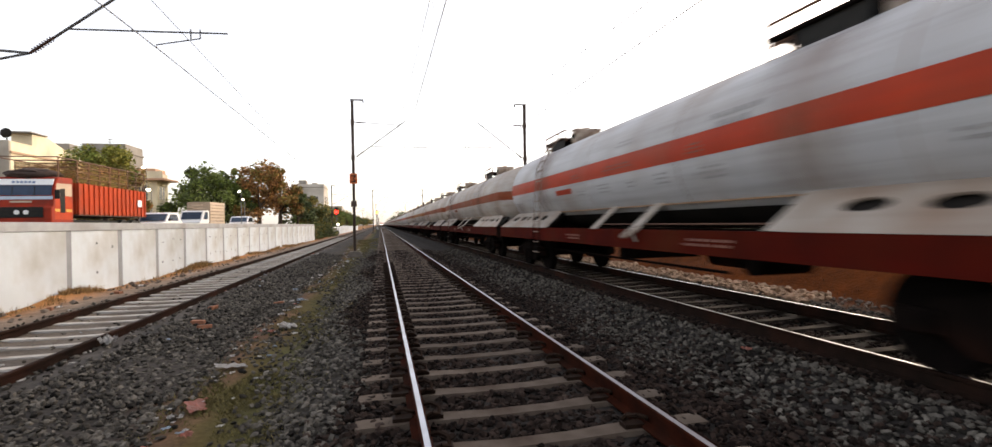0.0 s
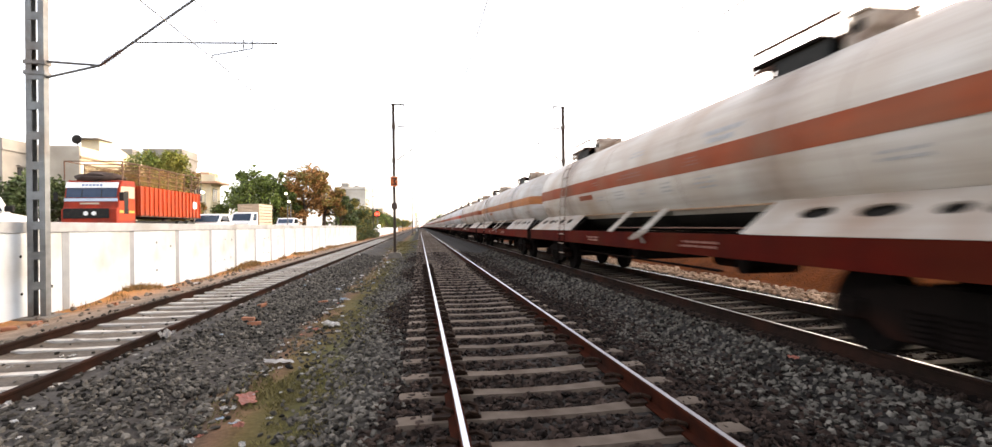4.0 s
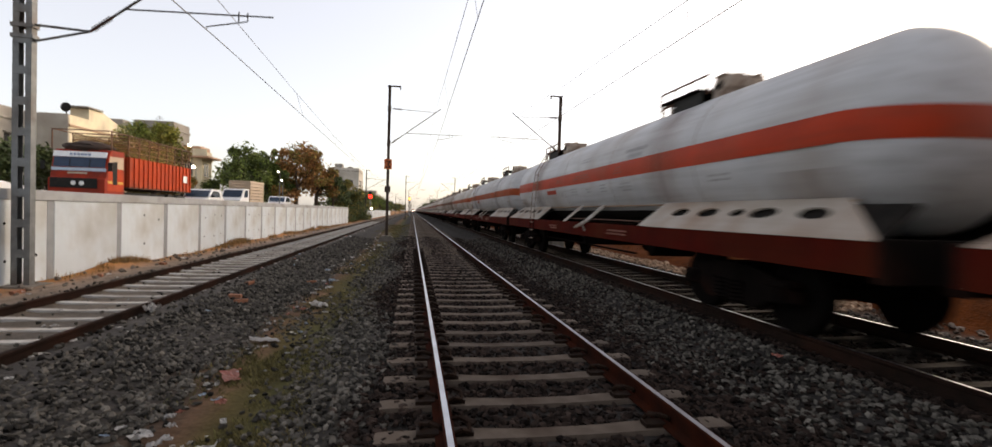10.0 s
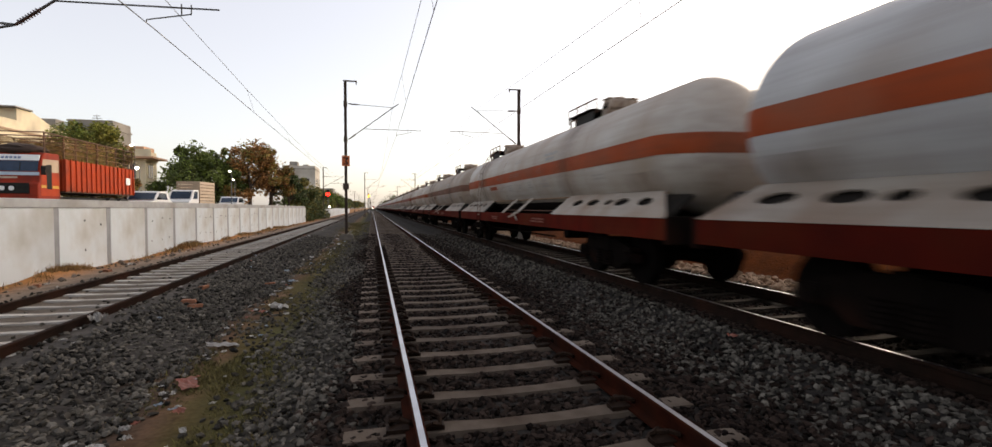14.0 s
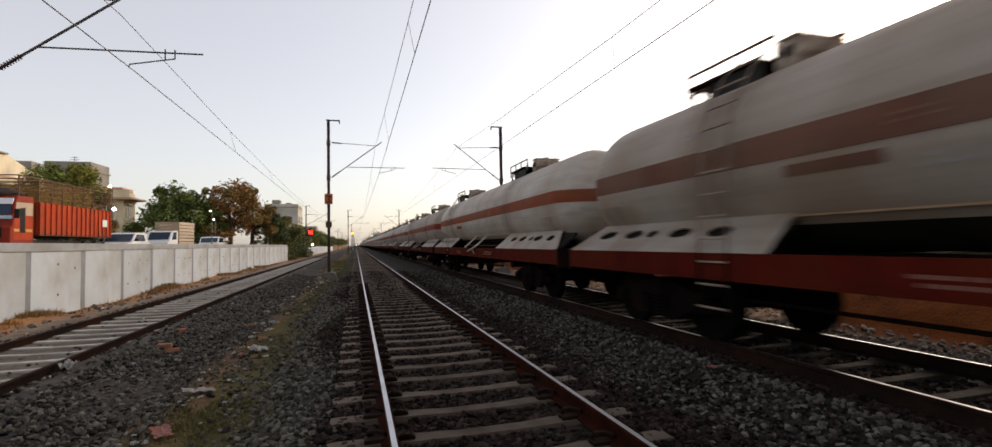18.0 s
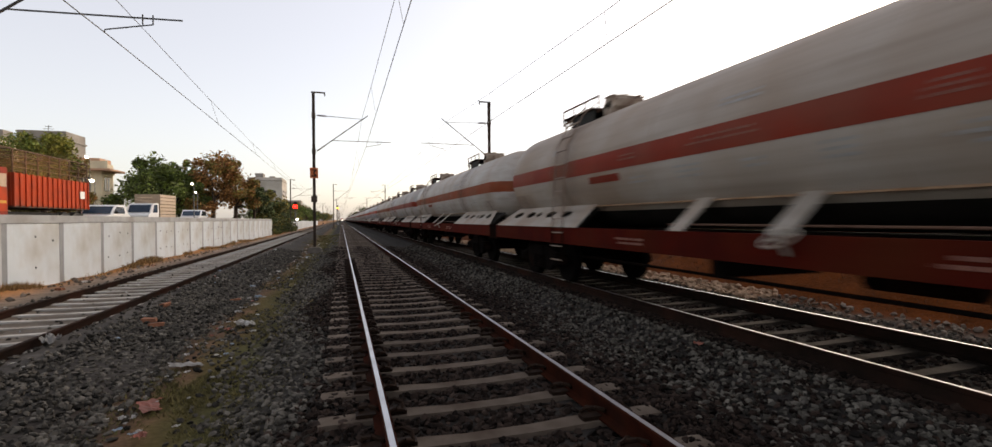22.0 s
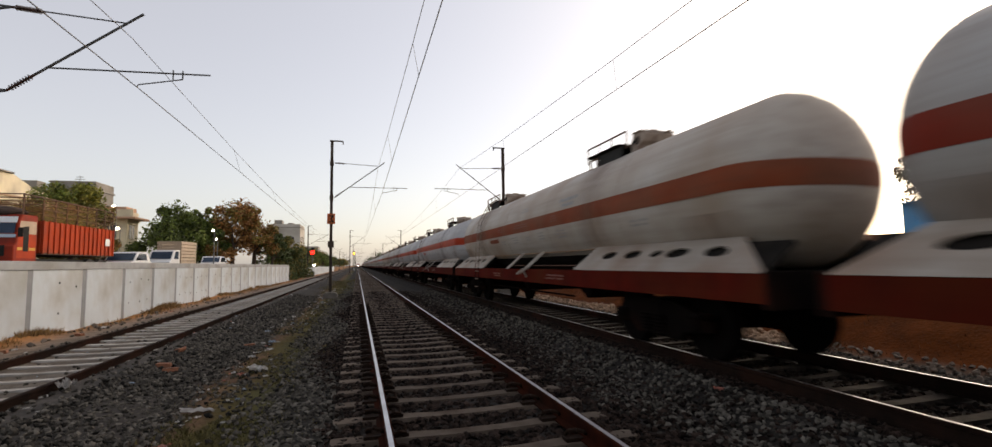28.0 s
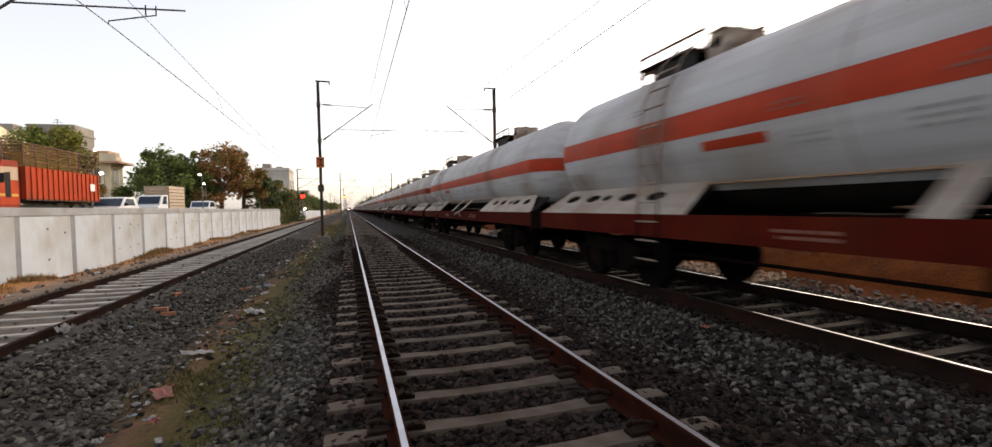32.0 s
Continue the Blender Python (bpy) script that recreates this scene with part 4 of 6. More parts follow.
def build_wagon():
    w = empty("tank_wagon", (4.72, 0, 0))
    tagged(w, "white gas tank wagon, orange-red band, on a rust-red underframe", "tank wagon", "tank wagons of the moving train")
    tank = part("tank", tank_bm(), "tank", w, "dusty white pressure tank with domed ends", smooth=True)
    part("stripe", stripe_bm(2.33, 2.67, 0.004), "stripe", tank, "orange-red painted band", smooth=True)
    for s in (-1, 1):
        bm = B()
        x = s * 1.49
        prism(bm, [(x, 0.93), (x, 1.27), (x - s * 0.12, 1.27), (x - s * 0.12, 1.25), (x - s * 0.014, 1.25), (x - s * 0.014, 0.95), (x - s * 0.12, 0.95), (x - s * 0.12, 0.93)], -9.1, 9.1)
        part("solebar", bm, "frame", w)
        for y0, y1, flip in ((-9.1, -3.95, 1), (3.85, 9.05, -1)):
            h = [(-8.12, 0.37, 0.115), (-7.08, 0.27, 0.115), (-6.53, 0.15, 0.09), (-5.80, 0.26, 0.11), (-4.95, 0.26, 0.11)]
            h = h if flip == 1 else sorted((-a, b, c) for a, b, c in h)
            plate = part("skirt_plate", skirt_bm(s, y0, y1, h, 0.85 if flip == 1 else 0.1, 0.1 if flip == 1 else 0.6), "skirt", w)
            # Added dark backing so that the holes look shaded inside
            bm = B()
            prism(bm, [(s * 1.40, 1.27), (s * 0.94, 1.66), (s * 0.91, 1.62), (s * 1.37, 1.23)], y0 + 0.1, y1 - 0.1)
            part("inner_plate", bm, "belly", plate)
        for k in (-1.1, 0.6):
            part("side_strut", skirt_bm(s, k + 0.08, k + 0.38, []), "skirt", w)
        bm = B()
        patch(bm, s, 2.75, 3.85, 2.13, 2.26)
        part("hazard_panel", bm, "stripe", tank)
        for y, z, n, length in ((-2.9, 2.03, 3, 0.65), (-1.5, 2.05, 3, 0.45), (-0.4, 2.07, 2, 0.40), (0.70, 2.04, 3, 0.60), (2.0, 2.05, 2, 0.5), (-0.34, 2.90, 2, 0.75), (5.3, 2.9, 2, 0.45), (-6.3, 2.05, 2, 0.6)):
            bm = B()
            for i in range(n):
                u, end = y, y + length * random.uniform(0.75, 1.0)
                while u < end:
                    word = random.uniform(0.06, 0.22)
                    patch(bm, s, u, min(u + word, end + 0.02), z + i * 0.075, z + i * 0.075 + 0.034)
                    u += word + random.uniform(0.04, 0.09)
            tagged(part("stencil", bm, "mark", tank), kind="stuff")
        bm = B()
        for z, y0, y1 in ((2.73, -3.45, -2.75), (2.86, -3.65, -2.60)):      # two heavy rows of worn capitals
            u = y0
            while u < y1:
                word = random.uniform(0.10, 0.16)
                patch(bm, s, u, min(u + word, y1), z, z + 0.085)
                u += word + 0.03
        tagged(part("stencil", bm, "mark", tank), kind="stuff")
        bm = B()
        for z, y0, y1 in ((2.47, -0.36, 0.90), (2.54, -0.30, 0.75), (2.44, -2.5, -2.1), (2.50, -2.5, -2.1), (2.56, -2.45, -2.15), (2.46, 2.2, 2.7), (2.53, 2.25, 2.65)):
            u = y0
            while u < y1:
                word = random.uniform(0.06, 0.18)
                patch(bm, s, u, min(u + word, y1), z, z + 0.028, 0.009)
                u += word + random.uniform(0.03, 0.06)
        tagged(part("band_lettering", bm, "letter", tank), kind="stuff")
        bm = B()
        for z, y0, y1 in ((1.05, -3.40, -2.35), (1.12, -3.45, -2.45), (1.03, 1.6, 2.3), (1.10, 1.6, 2.4)):
            u = y0
            while u < y1:
                word = random.uniform(0.05, 0.16)
                box(bm, s * 1.490, s * 1.493, u, min(u + word, y1), z, z + 0.035)
                u += word + random.uniform(0.03, 0.05)
        tagged(part("solebar_lettering", bm, "letter", w), kind="stuff")
        bm = B()
        tube(bm, (s * 1.30, -4.0, 1.36), (s * 1.30, 1.2, 1.36), 0.014, 6)
        part("brake_pipe", bm, "rail_paint", w)
    # Sheet over the tank's bottom with the shade put into its colour
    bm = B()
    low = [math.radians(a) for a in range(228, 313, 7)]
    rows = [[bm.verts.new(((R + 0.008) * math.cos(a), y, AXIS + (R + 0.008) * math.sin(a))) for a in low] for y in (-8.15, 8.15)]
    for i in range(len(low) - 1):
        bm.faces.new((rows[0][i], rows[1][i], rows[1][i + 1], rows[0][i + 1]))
    part("belly_coating", bm, "belly", tank, "tank underside blackened with painted shade", smooth=True)
    for s in (-1, 1):
        bm = B()
        x = s * side_x(1.70)
        box(bm, x, x + s * 0.05, -8.3, 8.3, 1.69, 1.715)
        part("ledge", bm, "ledge_rust", tank)
    # Headstocks use the blackened steel for the dark gap between wagons
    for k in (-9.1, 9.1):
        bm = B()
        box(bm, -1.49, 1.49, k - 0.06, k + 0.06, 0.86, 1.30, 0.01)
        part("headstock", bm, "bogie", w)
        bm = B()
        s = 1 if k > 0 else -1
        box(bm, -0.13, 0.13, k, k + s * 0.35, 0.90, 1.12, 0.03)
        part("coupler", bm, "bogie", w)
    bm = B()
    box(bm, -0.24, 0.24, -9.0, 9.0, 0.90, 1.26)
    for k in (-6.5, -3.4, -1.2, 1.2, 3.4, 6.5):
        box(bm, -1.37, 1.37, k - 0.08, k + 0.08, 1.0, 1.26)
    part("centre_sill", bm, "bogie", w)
    # Added black sheets fill the gap under each tank end as painted shade
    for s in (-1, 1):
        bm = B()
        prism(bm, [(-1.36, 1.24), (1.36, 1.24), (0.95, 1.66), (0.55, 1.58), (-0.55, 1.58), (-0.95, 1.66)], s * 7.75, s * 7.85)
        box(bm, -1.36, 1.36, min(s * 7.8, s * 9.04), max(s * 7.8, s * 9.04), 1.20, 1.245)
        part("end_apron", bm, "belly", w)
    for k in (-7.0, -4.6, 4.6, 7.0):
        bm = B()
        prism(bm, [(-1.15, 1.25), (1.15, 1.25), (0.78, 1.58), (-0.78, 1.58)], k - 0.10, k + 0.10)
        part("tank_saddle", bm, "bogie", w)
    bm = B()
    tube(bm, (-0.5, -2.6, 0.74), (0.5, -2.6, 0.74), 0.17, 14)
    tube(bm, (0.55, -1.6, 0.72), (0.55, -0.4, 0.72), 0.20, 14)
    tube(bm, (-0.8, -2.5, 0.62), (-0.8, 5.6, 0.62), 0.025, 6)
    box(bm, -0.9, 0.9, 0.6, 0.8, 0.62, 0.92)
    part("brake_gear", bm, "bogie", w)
    for s in (-1, 1):
        bm = B()
        ring = [(s * (1.60 + 0.17 * math.cos(a)), -1.0 + 0.17 * math.sin(a), 1.24 - 0.10 * math.cos(a)) for a in [2 * math.pi * i / 18 for i in range(19)]]
        for p, q in zip(ring, ring[1:]):
            tube(bm, p, q, 0.017, 5)
        for i in (0, 3, 6):
            tube(bm, ring[i], ring[i + 9], 0.013, 5)
        tube(bm, (s * 1.60, -1.0, 1.24), (s * 1.50, -1.0, 1.06), 0.025, 8)
        part("hand_brake_wheel", bm, "skirt", w)
    bm = B()
    tube(bm, (0.12, -7.4, AXIS + R + 0.05), (0.12, 7.4, AXIS + R + 0.05), 0.02, 6)
    for i in range(8):
        y = -7.0 + 2 * i
        tube(bm, (0.12, y, AXIS + R - 0.02), (0.12, y, AXIS + R + 0.05), 0.02, 5)
    part("top_pipe", bm, "dome", tank)
    for k in (-5.4, -1.8, 1.8, 5.4):
        bm = B()
        rings = [[bm.verts.new(((R + h) * math.cos(a), k + d, AXIS + (R + h) * math.sin(a))) for a in [2 * math.pi * j / 44 for j in range(44)]] for d, h in ((-0.02, -0.003), (-0.008, 0.0025), (0.008, 0.0025), (0.02, -0.003))]
        for p, q in zip(rings, rings[1:]):
            for j in range(44):
                bm.faces.new((p[j], p[(j + 1) % 44], q[(j + 1) % 44], q[j]))
        part("weld_seam", bm, "skirt", tank, smooth=True)
    for s in (-1, 1):
        for y in (-7.75, 7.75):
            bm = B()
            rows = [[bm.verts.new((s * side_x(z, 0.010), yy, z)) for yy in (-0.8, -0.4, 0.0, 0.4, 0.8)] for z in np.linspace(1.62, 2.08, 8)]
            for p, q in zip(rows, rows[1:]):
                for i in range(4):
                    bm.faces.new((p[i], p[i + 1], q[i + 1], q[i]))
            smear = part("grime_streak", bm, "grime", w, "brown dirt above the saddle", smooth=True)
            smear.location = (0, y, 0)
    platform(w, -4.55, False)
    platform(w, 4.75, True)
    bogie(w, -6.45)
    bogie(w, 6.45)
    return w


# Distance that the train has run, in metres, every two seconds.
RUN = [-18.50, -0.19, 18.01, 36.09, 54.03, 71.82, 89.44, 106.87, 124.11, 141.14, 157.94, 174.51, 190.81, 206.85, 222.60, 238.06, 253.20]
FIRST, LAST = -3, 40


def wagon_y(k, i):
    return k * PITCH - RUN[i] + 9.4


wagons = [build_wagon()]
wagons += [copy_thing(wagons[0], pose(4.72, 20 * k, 0)) for k in range(1, LAST - FIRST + 1)]


SMALL = {"rung", "stencil", "band_lettering", "solebar_lettering", "weld_seam", "axle_cover", "port", "cover", "spring", "brake_pipe", "inner_plate", "brake_gear", "tank_saddle", "grime_streak"}
for w in wagons[20:]:                            # the far end of the train never comes near: it keeps its large parts
    for o in list(w.children_recursive):
        if o.name.split(".")[0] in SMALL:
            bpy.data.objects.remove(o)


# Paint of each wagon: band, tank, and the band's lower and upper edge.
LIVERY = ["deep", "brown", "red", "brown", "brown", "ochre", "brown", "red", "orange", "orange", "dull", "brown", "deep", "brown", "deep", "brown", "red", "red"]
TALL = {2: (2.365, 2.725), 7: (2.34, 2.69), 11: (2.385, 2.69), 16: (2.365, 2.72)}
COAT = {2: "tank_cool", 7: "tank_cool", 8: "tank_cool", 10: "tank_dusty", 12: "tank_dusty", 16: "tank_cool", 17: "tank_cool"}


def paint_wagons():
    """Gives the wagons their own shades of band and tank; wagons with the same paint share the mesh."""
    bands, coats = {}, {}
    for n, w in enumerate(wagons):
        band = "band_" + LIVERY[n % len(LIVERY)]
        z0, z1 = TALL.get(n, (2.33, 2.67))
        coat = COAT.get(n % 18, "tank")
        if (band, z0, z1) not in bands:
            bm = stripe_bm(z0, z1, 0.004)
            me = bpy.data.meshes.new("stripe")
            bm.to_mesh(me)
            bm.free()
            me.materials.append(M[band])
            me.polygons.foreach_set("use_smooth", [True] * len(me.polygons))
            bands[band, z0, z1] = me
        for o in w.children_recursive:
            kind = o.name.split(".")[0]
            if kind == "stripe":
                o.data = bands[band, z0, z1]
            elif kind == "tank":
                if coat not in coats:
                    coats[coat] = o.data.copy()
                    coats[coat].materials[0] = M[coat]
                o.data = coats[coat]
            elif kind == "hazard_panel":
                if ("panel", band) not in bands:
                    bands["panel", band] = o.data.copy()
                    bands["panel", band].materials[0] = M[band]
                o.data = bands["panel", band] if o.location.x == 0 and o.data.vertices[0].co.x < 0 else o.data


paint_wagons()


def motions():
    """The train runs towards the camera and slowly loses speed; its wheels roll."""
    for n, w in enumerate(wagons):
        walk(w, [(2.0 * i, pose(4.72, wagon_y(FIRST + n, i), 0)) for i in range(len(RUN))])
    steps = 440
    for k in (-1.0, 1.0):
        sets = [o for w in wagons for b in w.children if b.name.startswith("bogie") for o in b.children if o.name.startswith("wheelset") and o.location.y * k > 0]
        rows = []
        for j in range(steps + 1):
            t = 32.0 * j / steps
            i = min(int(t / 2), len(RUN) - 2)
            run = RUN[i] + (RUN[i + 1] - RUN[i]) * (t / 2 - i)
            rows.append((t, pose(0, k, 0.49) @ Matrix.Rotation((run + 18.5) / 0.49, 4, "X")))
        walk(sets[0], rows)
        act, slot = sets[0].animation_data.action, sets[0].animation_data.action_slot
        for o in sets[1:]:
            o.rotation_mode = "QUATERNION"
            o.animation_data_create()
            o.animation_data.action, o.animation_data.action_slot = act, slot


# ---- beyond the wall ----
M.update({
    "truck_orange": surf("truck_orange_paint", (0.46, 0.046, 0.006), (0.37, 0.036, 0.006), 3, 0.6, stain=(0.22, 0.035, 0.015), amount=0.3, spec=0.2),
    "truck_red": surf("truck_red_paint", (0.32, 0.026, 0.007), (0.23, 0.02, 0.007), 3, 0.6, stain=(0.09, 0.02, 0.012), amount=0.3, spec=0.2),
    "truck_cream": surf("cream_panel_paint", (0.46, 0.34, 0.24), (0.38, 0.28, 0.19), 3, 0.5),
    "glass": surf("dark_window_glass", (0.02, 0.035, 0.06), (0.03, 0.05, 0.08), 2, 0.12, spec=0.25),
    "screen": surf("blue_reflecting_windscreen", (0.010, 0.022, 0.048), (0.02, 0.042, 0.085), 1.5, 0.1, spec=0.3),
    "net": surf("brown_side_netting", (0.24, 0.095, 0.022), (0.15, 0.10, 0.02), 1.2, 0.95, 0.01, fine=40),
    "pale_blue": surf("pale_blue_band", (0.42, 0.50, 0.58), (0.34, 0.42, 0.50), 3, 0.5),
    "yellow": surf("yellow_stripe_paint", (0.6, 0.33, 0.03), (0.52, 0.28, 0.03), 4, 0.5),
    "blue_trim": surf("blue_windscreen_band", (0.10, 0.16, 0.30), (0.07, 0.12, 0.24), 3, 0.4),
    "white_paint": surf("white_car_paint", (0.78, 0.78, 0.77), (0.72, 0.72, 0.71), 3, 0.25),
    "tyre": surf("tyre_rubber", (0.02, 0.02, 0.02), (0.035, 0.033, 0.03), 8, 0.9),
    "cage": surf("rusty_cage_bar", (0.16, 0.075, 0.04), (0.10, 0.05, 0.03), 6, 0.75),
    "load": surf("brown_sack_cloth", (0.055, 0.03, 0.022), (0.03, 0.02, 0.016), 5, 0.95, 0.02),
    "cream": surf("cream_house_render", (0.80, 0.70, 0.50), (0.72, 0.62, 0.44), 1.2, 0.9, 0.004, stain=(0.44, 0.36, 0.26), amount=0.3, stain_scale=0.4),
    "grey_render": surf("grey_house_render", (0.34, 0.31, 0.27), (0.27, 0.25, 0.22), 1.0, 0.95, 0.006, stain=(0.18, 0.16, 0.14), amount=0.45, stain_scale=0.35),
    "tan_band": surf("tan_moulding", (0.42, 0.28, 0.18), (0.34, 0.22, 0.14), 2, 0.85),
    "bare_render": surf("bare_cement_render", (0.50, 0.45, 0.38), (0.41, 0.37, 0.31), 0.9, 0.95, 0.005, stain=(0.28, 0.24, 0.19), amount=0.4, stain_scale=0.3),
    "pale_render": surf("pale_flat_render", (0.60, 0.55, 0.47), (0.50, 0.46, 0.40), 0.5, 0.9, 0.004, stain=(0.34, 0.30, 0.25), amount=0.4, stain_scale=0.2),
    "pink_render": surf("salmon_house_render", (0.55, 0.32, 0.20), (0.48, 0.28, 0.18), 1.2, 0.9, 0.004),
    "window": surf("window_dark", (0.03, 0.03, 0.035), (0.06, 0.055, 0.05), 2, 0.15),
    "bark": surf("bark", (0.09, 0.06, 0.04), (0.05, 0.035, 0.025), 7, 0.95, 0.02),
    "leaf_green": surf("green_leaf", (0.13, 0.175, 0.024), (0.09, 0.125, 0.018), 3, 0.7, island=0.45),
    "leaf_dark": surf("dark_leaf", (0.055, 0.085, 0.022), (0.08, 0.10, 0.028), 3, 0.7, island=0.45),
    "leaf_brown": surf("dry_brown_leaf", (0.32, 0.135, 0.032), (0.20, 0.10, 0.028), 3, 0.75, island=0.45),
    "leaf_olive": surf("olive_leaf", (0.24, 0.18, 0.036), (0.16, 0.135, 0.028), 3, 0.75, island=0.45),
    "leaf_lime": surf("lime_leaf", (0.17, 0.20, 0.022), (0.24, 0.20, 0.03), 1.2, 0.7, island=0.45),
    "blue_sheet": surf("blue_metal_sheet", (0.05, 0.22, 0.42), (0.06, 0.26, 0.47), 2, 0.45),
    "grass": surf("dry_grass_blade", (0.078, 0.076, 0.017), (0.115, 0.080, 0.024), 0.9, 0.85, island=0.5),
    "bank_weed": surf("dry_bank_weed", (0.136, 0.048, 0.0128), (0.088, 0.036, 0.0112), 1.5, 0.9, island=0.45),
    "dry_weed": surf("dry_weed_stem", (0.30, 0.16, 0.06), (0.20, 0.13, 0.05), 1.5, 0.9, island=0.45),
    "paper": surf("dirty_white_plastic", (0.55, 0.54, 0.52), (0.42, 0.40, 0.38), 12, 0.6, rand=0.3),
    "paper_red": surf("faded_red_wrapper", (0.42, 0.12, 0.08), (0.34, 0.16, 0.12), 12, 0.6),
    "paper_blue": surf("faded_blue_wrapper", (0.25, 0.35, 0.45), (0.35, 0.42, 0.48), 12, 0.6),
    "brick": surf("broken_brick", (0.255, 0.0975, 0.0488), (0.203, 0.0825, 0.045), 14, 0.95, 0.006),
    "pale_rubble": surf("pale_tan_rubble", (0.36, 0.25, 0.17), (0.26, 0.17, 0.11), 8, 0.95, 0.01, island=0.3, spec=0.1),
    "rubble": surf("pale_rubble", (0.165, 0.128, 0.0975), (0.112, 0.0863, 0.0675), 8, 0.95, 0.01, island=0.35),
    "lamp_white": glow("white_lamp_glow", (1.0, 0.93, 0.80), 14.0),
    "lamp_red": glow("red_signal_glow", (1.0, 0.012, 0.01), 9.0),
    "lamp_yellow": glow("yellow_signal_glow", (1.0, 0.40, 0.04), 7.0),
})


M["net"].node_tree.nodes["Principled BSDF"].inputs["Alpha"].default_value = 0.30


def wheel_part(thing, x, y, z, r, w):
    bm = B()
    tube(bm, (x - w / 2, y, z), (x + w / 2, y, z), r, 18)
    t = part("tyre", bm, "tyre", thing)
    bm = B()
    s = 1 if x > 0 else -1
    tube(bm, (x + s * w * 0.46, y, z), (x + s * w * 0.54, y, z), r * 0.55, 14)
    part("rim", bm, "galv", t)


def build_truck():
    t = empty("lorry", (-16.3, 25.6, 1.0))       # its nose is at y = 0 and points at -y
    tagged(t, "orange-red lorry with a tall cage body parked behind the wall", "lorry", "parked vehicles")
    W = 1.16
    bm = B()
    outline = [(0.0, 0.75), (0.0, 1.45), (0.14, 1.55), (0.32, 2.55), (0.50, 2.85), (1.55, 2.88), (1.6, 2.80), (1.6, 0.75)]
    prism(bm, outline, -W, W, axis="x")
    bmesh.ops.bevel(bm, geom=list(bm.edges), offset=0.03, segments=1, affect="EDGES")
    cab = part("cab", bm, "truck_red", t)
    bm = B()
    prism(bm, [(0.205, 2.02), (0.185, 2.02), (0.265, 2.47), (0.285, 2.47)], -W + 0.10, W - 0.10, axis="x")
    part("windscreen", bm, "screen", cab)
    bm = B()
    prism(bm, [(0.245, 2.48), (0.225, 2.48), (0.30, 2.74), (0.34, 2.74)], -W + 0.06, W - 0.06, axis="x")
    visor = part("sun_visor_band", bm, "white_paint", cab)
    for i in range(6):                               # unreadable lettering
        bm = B()
        x = -0.42 + 0.15 * i
        prism(bm, [(0.255, 2.56), (0.235, 2.56), (0.262, 2.65), (0.282, 2.65)], x, x + 0.10, axis="x")
        part("letter_bar", bm, "blue_trim", visor)
    bm = B()
    prism(bm, [(0.165, 1.84), (0.145, 1.84), (0.17, 1.98), (0.19, 1.98)], -W + 0.04, W - 0.04, axis="x")
    part("lower_white_band", bm, "pale_blue", cab)
    bm = B()
    prism(bm, [(0.15, 1.70), (0.13, 1.70), (0.145, 1.78), (0.165, 1.78)], -0.45, 0.35, axis="x")
    part("name_board", bm, "truck_cream", cab)
    for x in (-0.42, 0.40):
        bm = B()
        prism(bm, [(0.20, 2.0), (0.17, 2.0), (0.24, 2.38), (0.27, 2.38)], x, x + 0.03, axis="x")
        part("wiper", bm, "black", cab)
    bm = B()
    box(bm, -W + 0.10, W - 0.30, -0.035, 0.0, 1.04, 1.50, 0.01)
    part("grille", bm, "black", cab)
    for x in (-0.10, 0.24):
        bm = B()
        tube(bm, (x, -0.06, 1.27), (x, 0.0, 1.27), 0.10, 14)
        part("headlight", bm, "white_paint", cab, "round pale headlight")
    bm = B()
    box(bm, -W, W, -0.12, 0.05, 0.50, 0.74, 0.03)
    part("bumper", bm, "truck_red", t)
    for s in (-1, 1):
        bm = B()
        prism(bm, [(0.62, 1.25), (0.58, 2.32), (0.98, 2.36), (0.98, 1.25)], s * (W - 0.01), s * (W + 0.006), axis="x")
        part("side_window", bm, "black", cab)
        bm = B()
        prism(bm, [(0.30, 2.02), (0.38, 2.56), (1.5, 2.60), (1.5, 2.02)], s * (W - 0.01), s * (W + 0.003), axis="x")
        part("cream_panel", bm, "truck_cream", cab)
        bm = B()
        prism(bm, [(0.20, 0.95), (0.28, 2.01), (1.5, 2.01), (1.5, 0.95)], s * (W - 0.01), s * (W + 0.003), axis="x")
        part("cab_door", bm, "truck_orange", cab)
        for y2, y3 in ((0.24, 0.58), (1.02, 1.48)):
            bm = B()
            prism(bm, [(y2, 1.30), (y2, 1.42), (y3, 1.42), (y3, 1.30)], s * (W - 0.005), s * (W + 0.007), axis="x")
            part("yellow_stripe", bm, "yellow", cab)
        bm = B()
        tube(bm, (s * W, 0.1, 2.1), (s * (W + 0.24), 0.02, 2.1), 0.015, 6)
        box(bm, s * (W + 0.12), s * (W + 0.30), 0.0, 0.04, 1.85, 2.25, 0.01)
        part("wing_mirror", bm, "black", cab)
    bm = B()
    ball(bm, (0, 0.95, 2.98), 1.0, 3, (1.05, 0.66, 0.30), 0.09, random.Random(4))
    part("roof_load", bm, "load", t, "dark bundle lashed on the cab roof")
    # body
    y0, y1 = 1.75, 8.6
    bm = B()
    box(bm, -1.0, 1.0, 0.9, y1, 0.75, 0.95)
    part("chassis", bm, "black", t)
    bm = B()
    box(bm, -1.27, 1.27, y0, y1, 1.14, 1.22)
    part("bed_floor", bm, "darksteel", t)
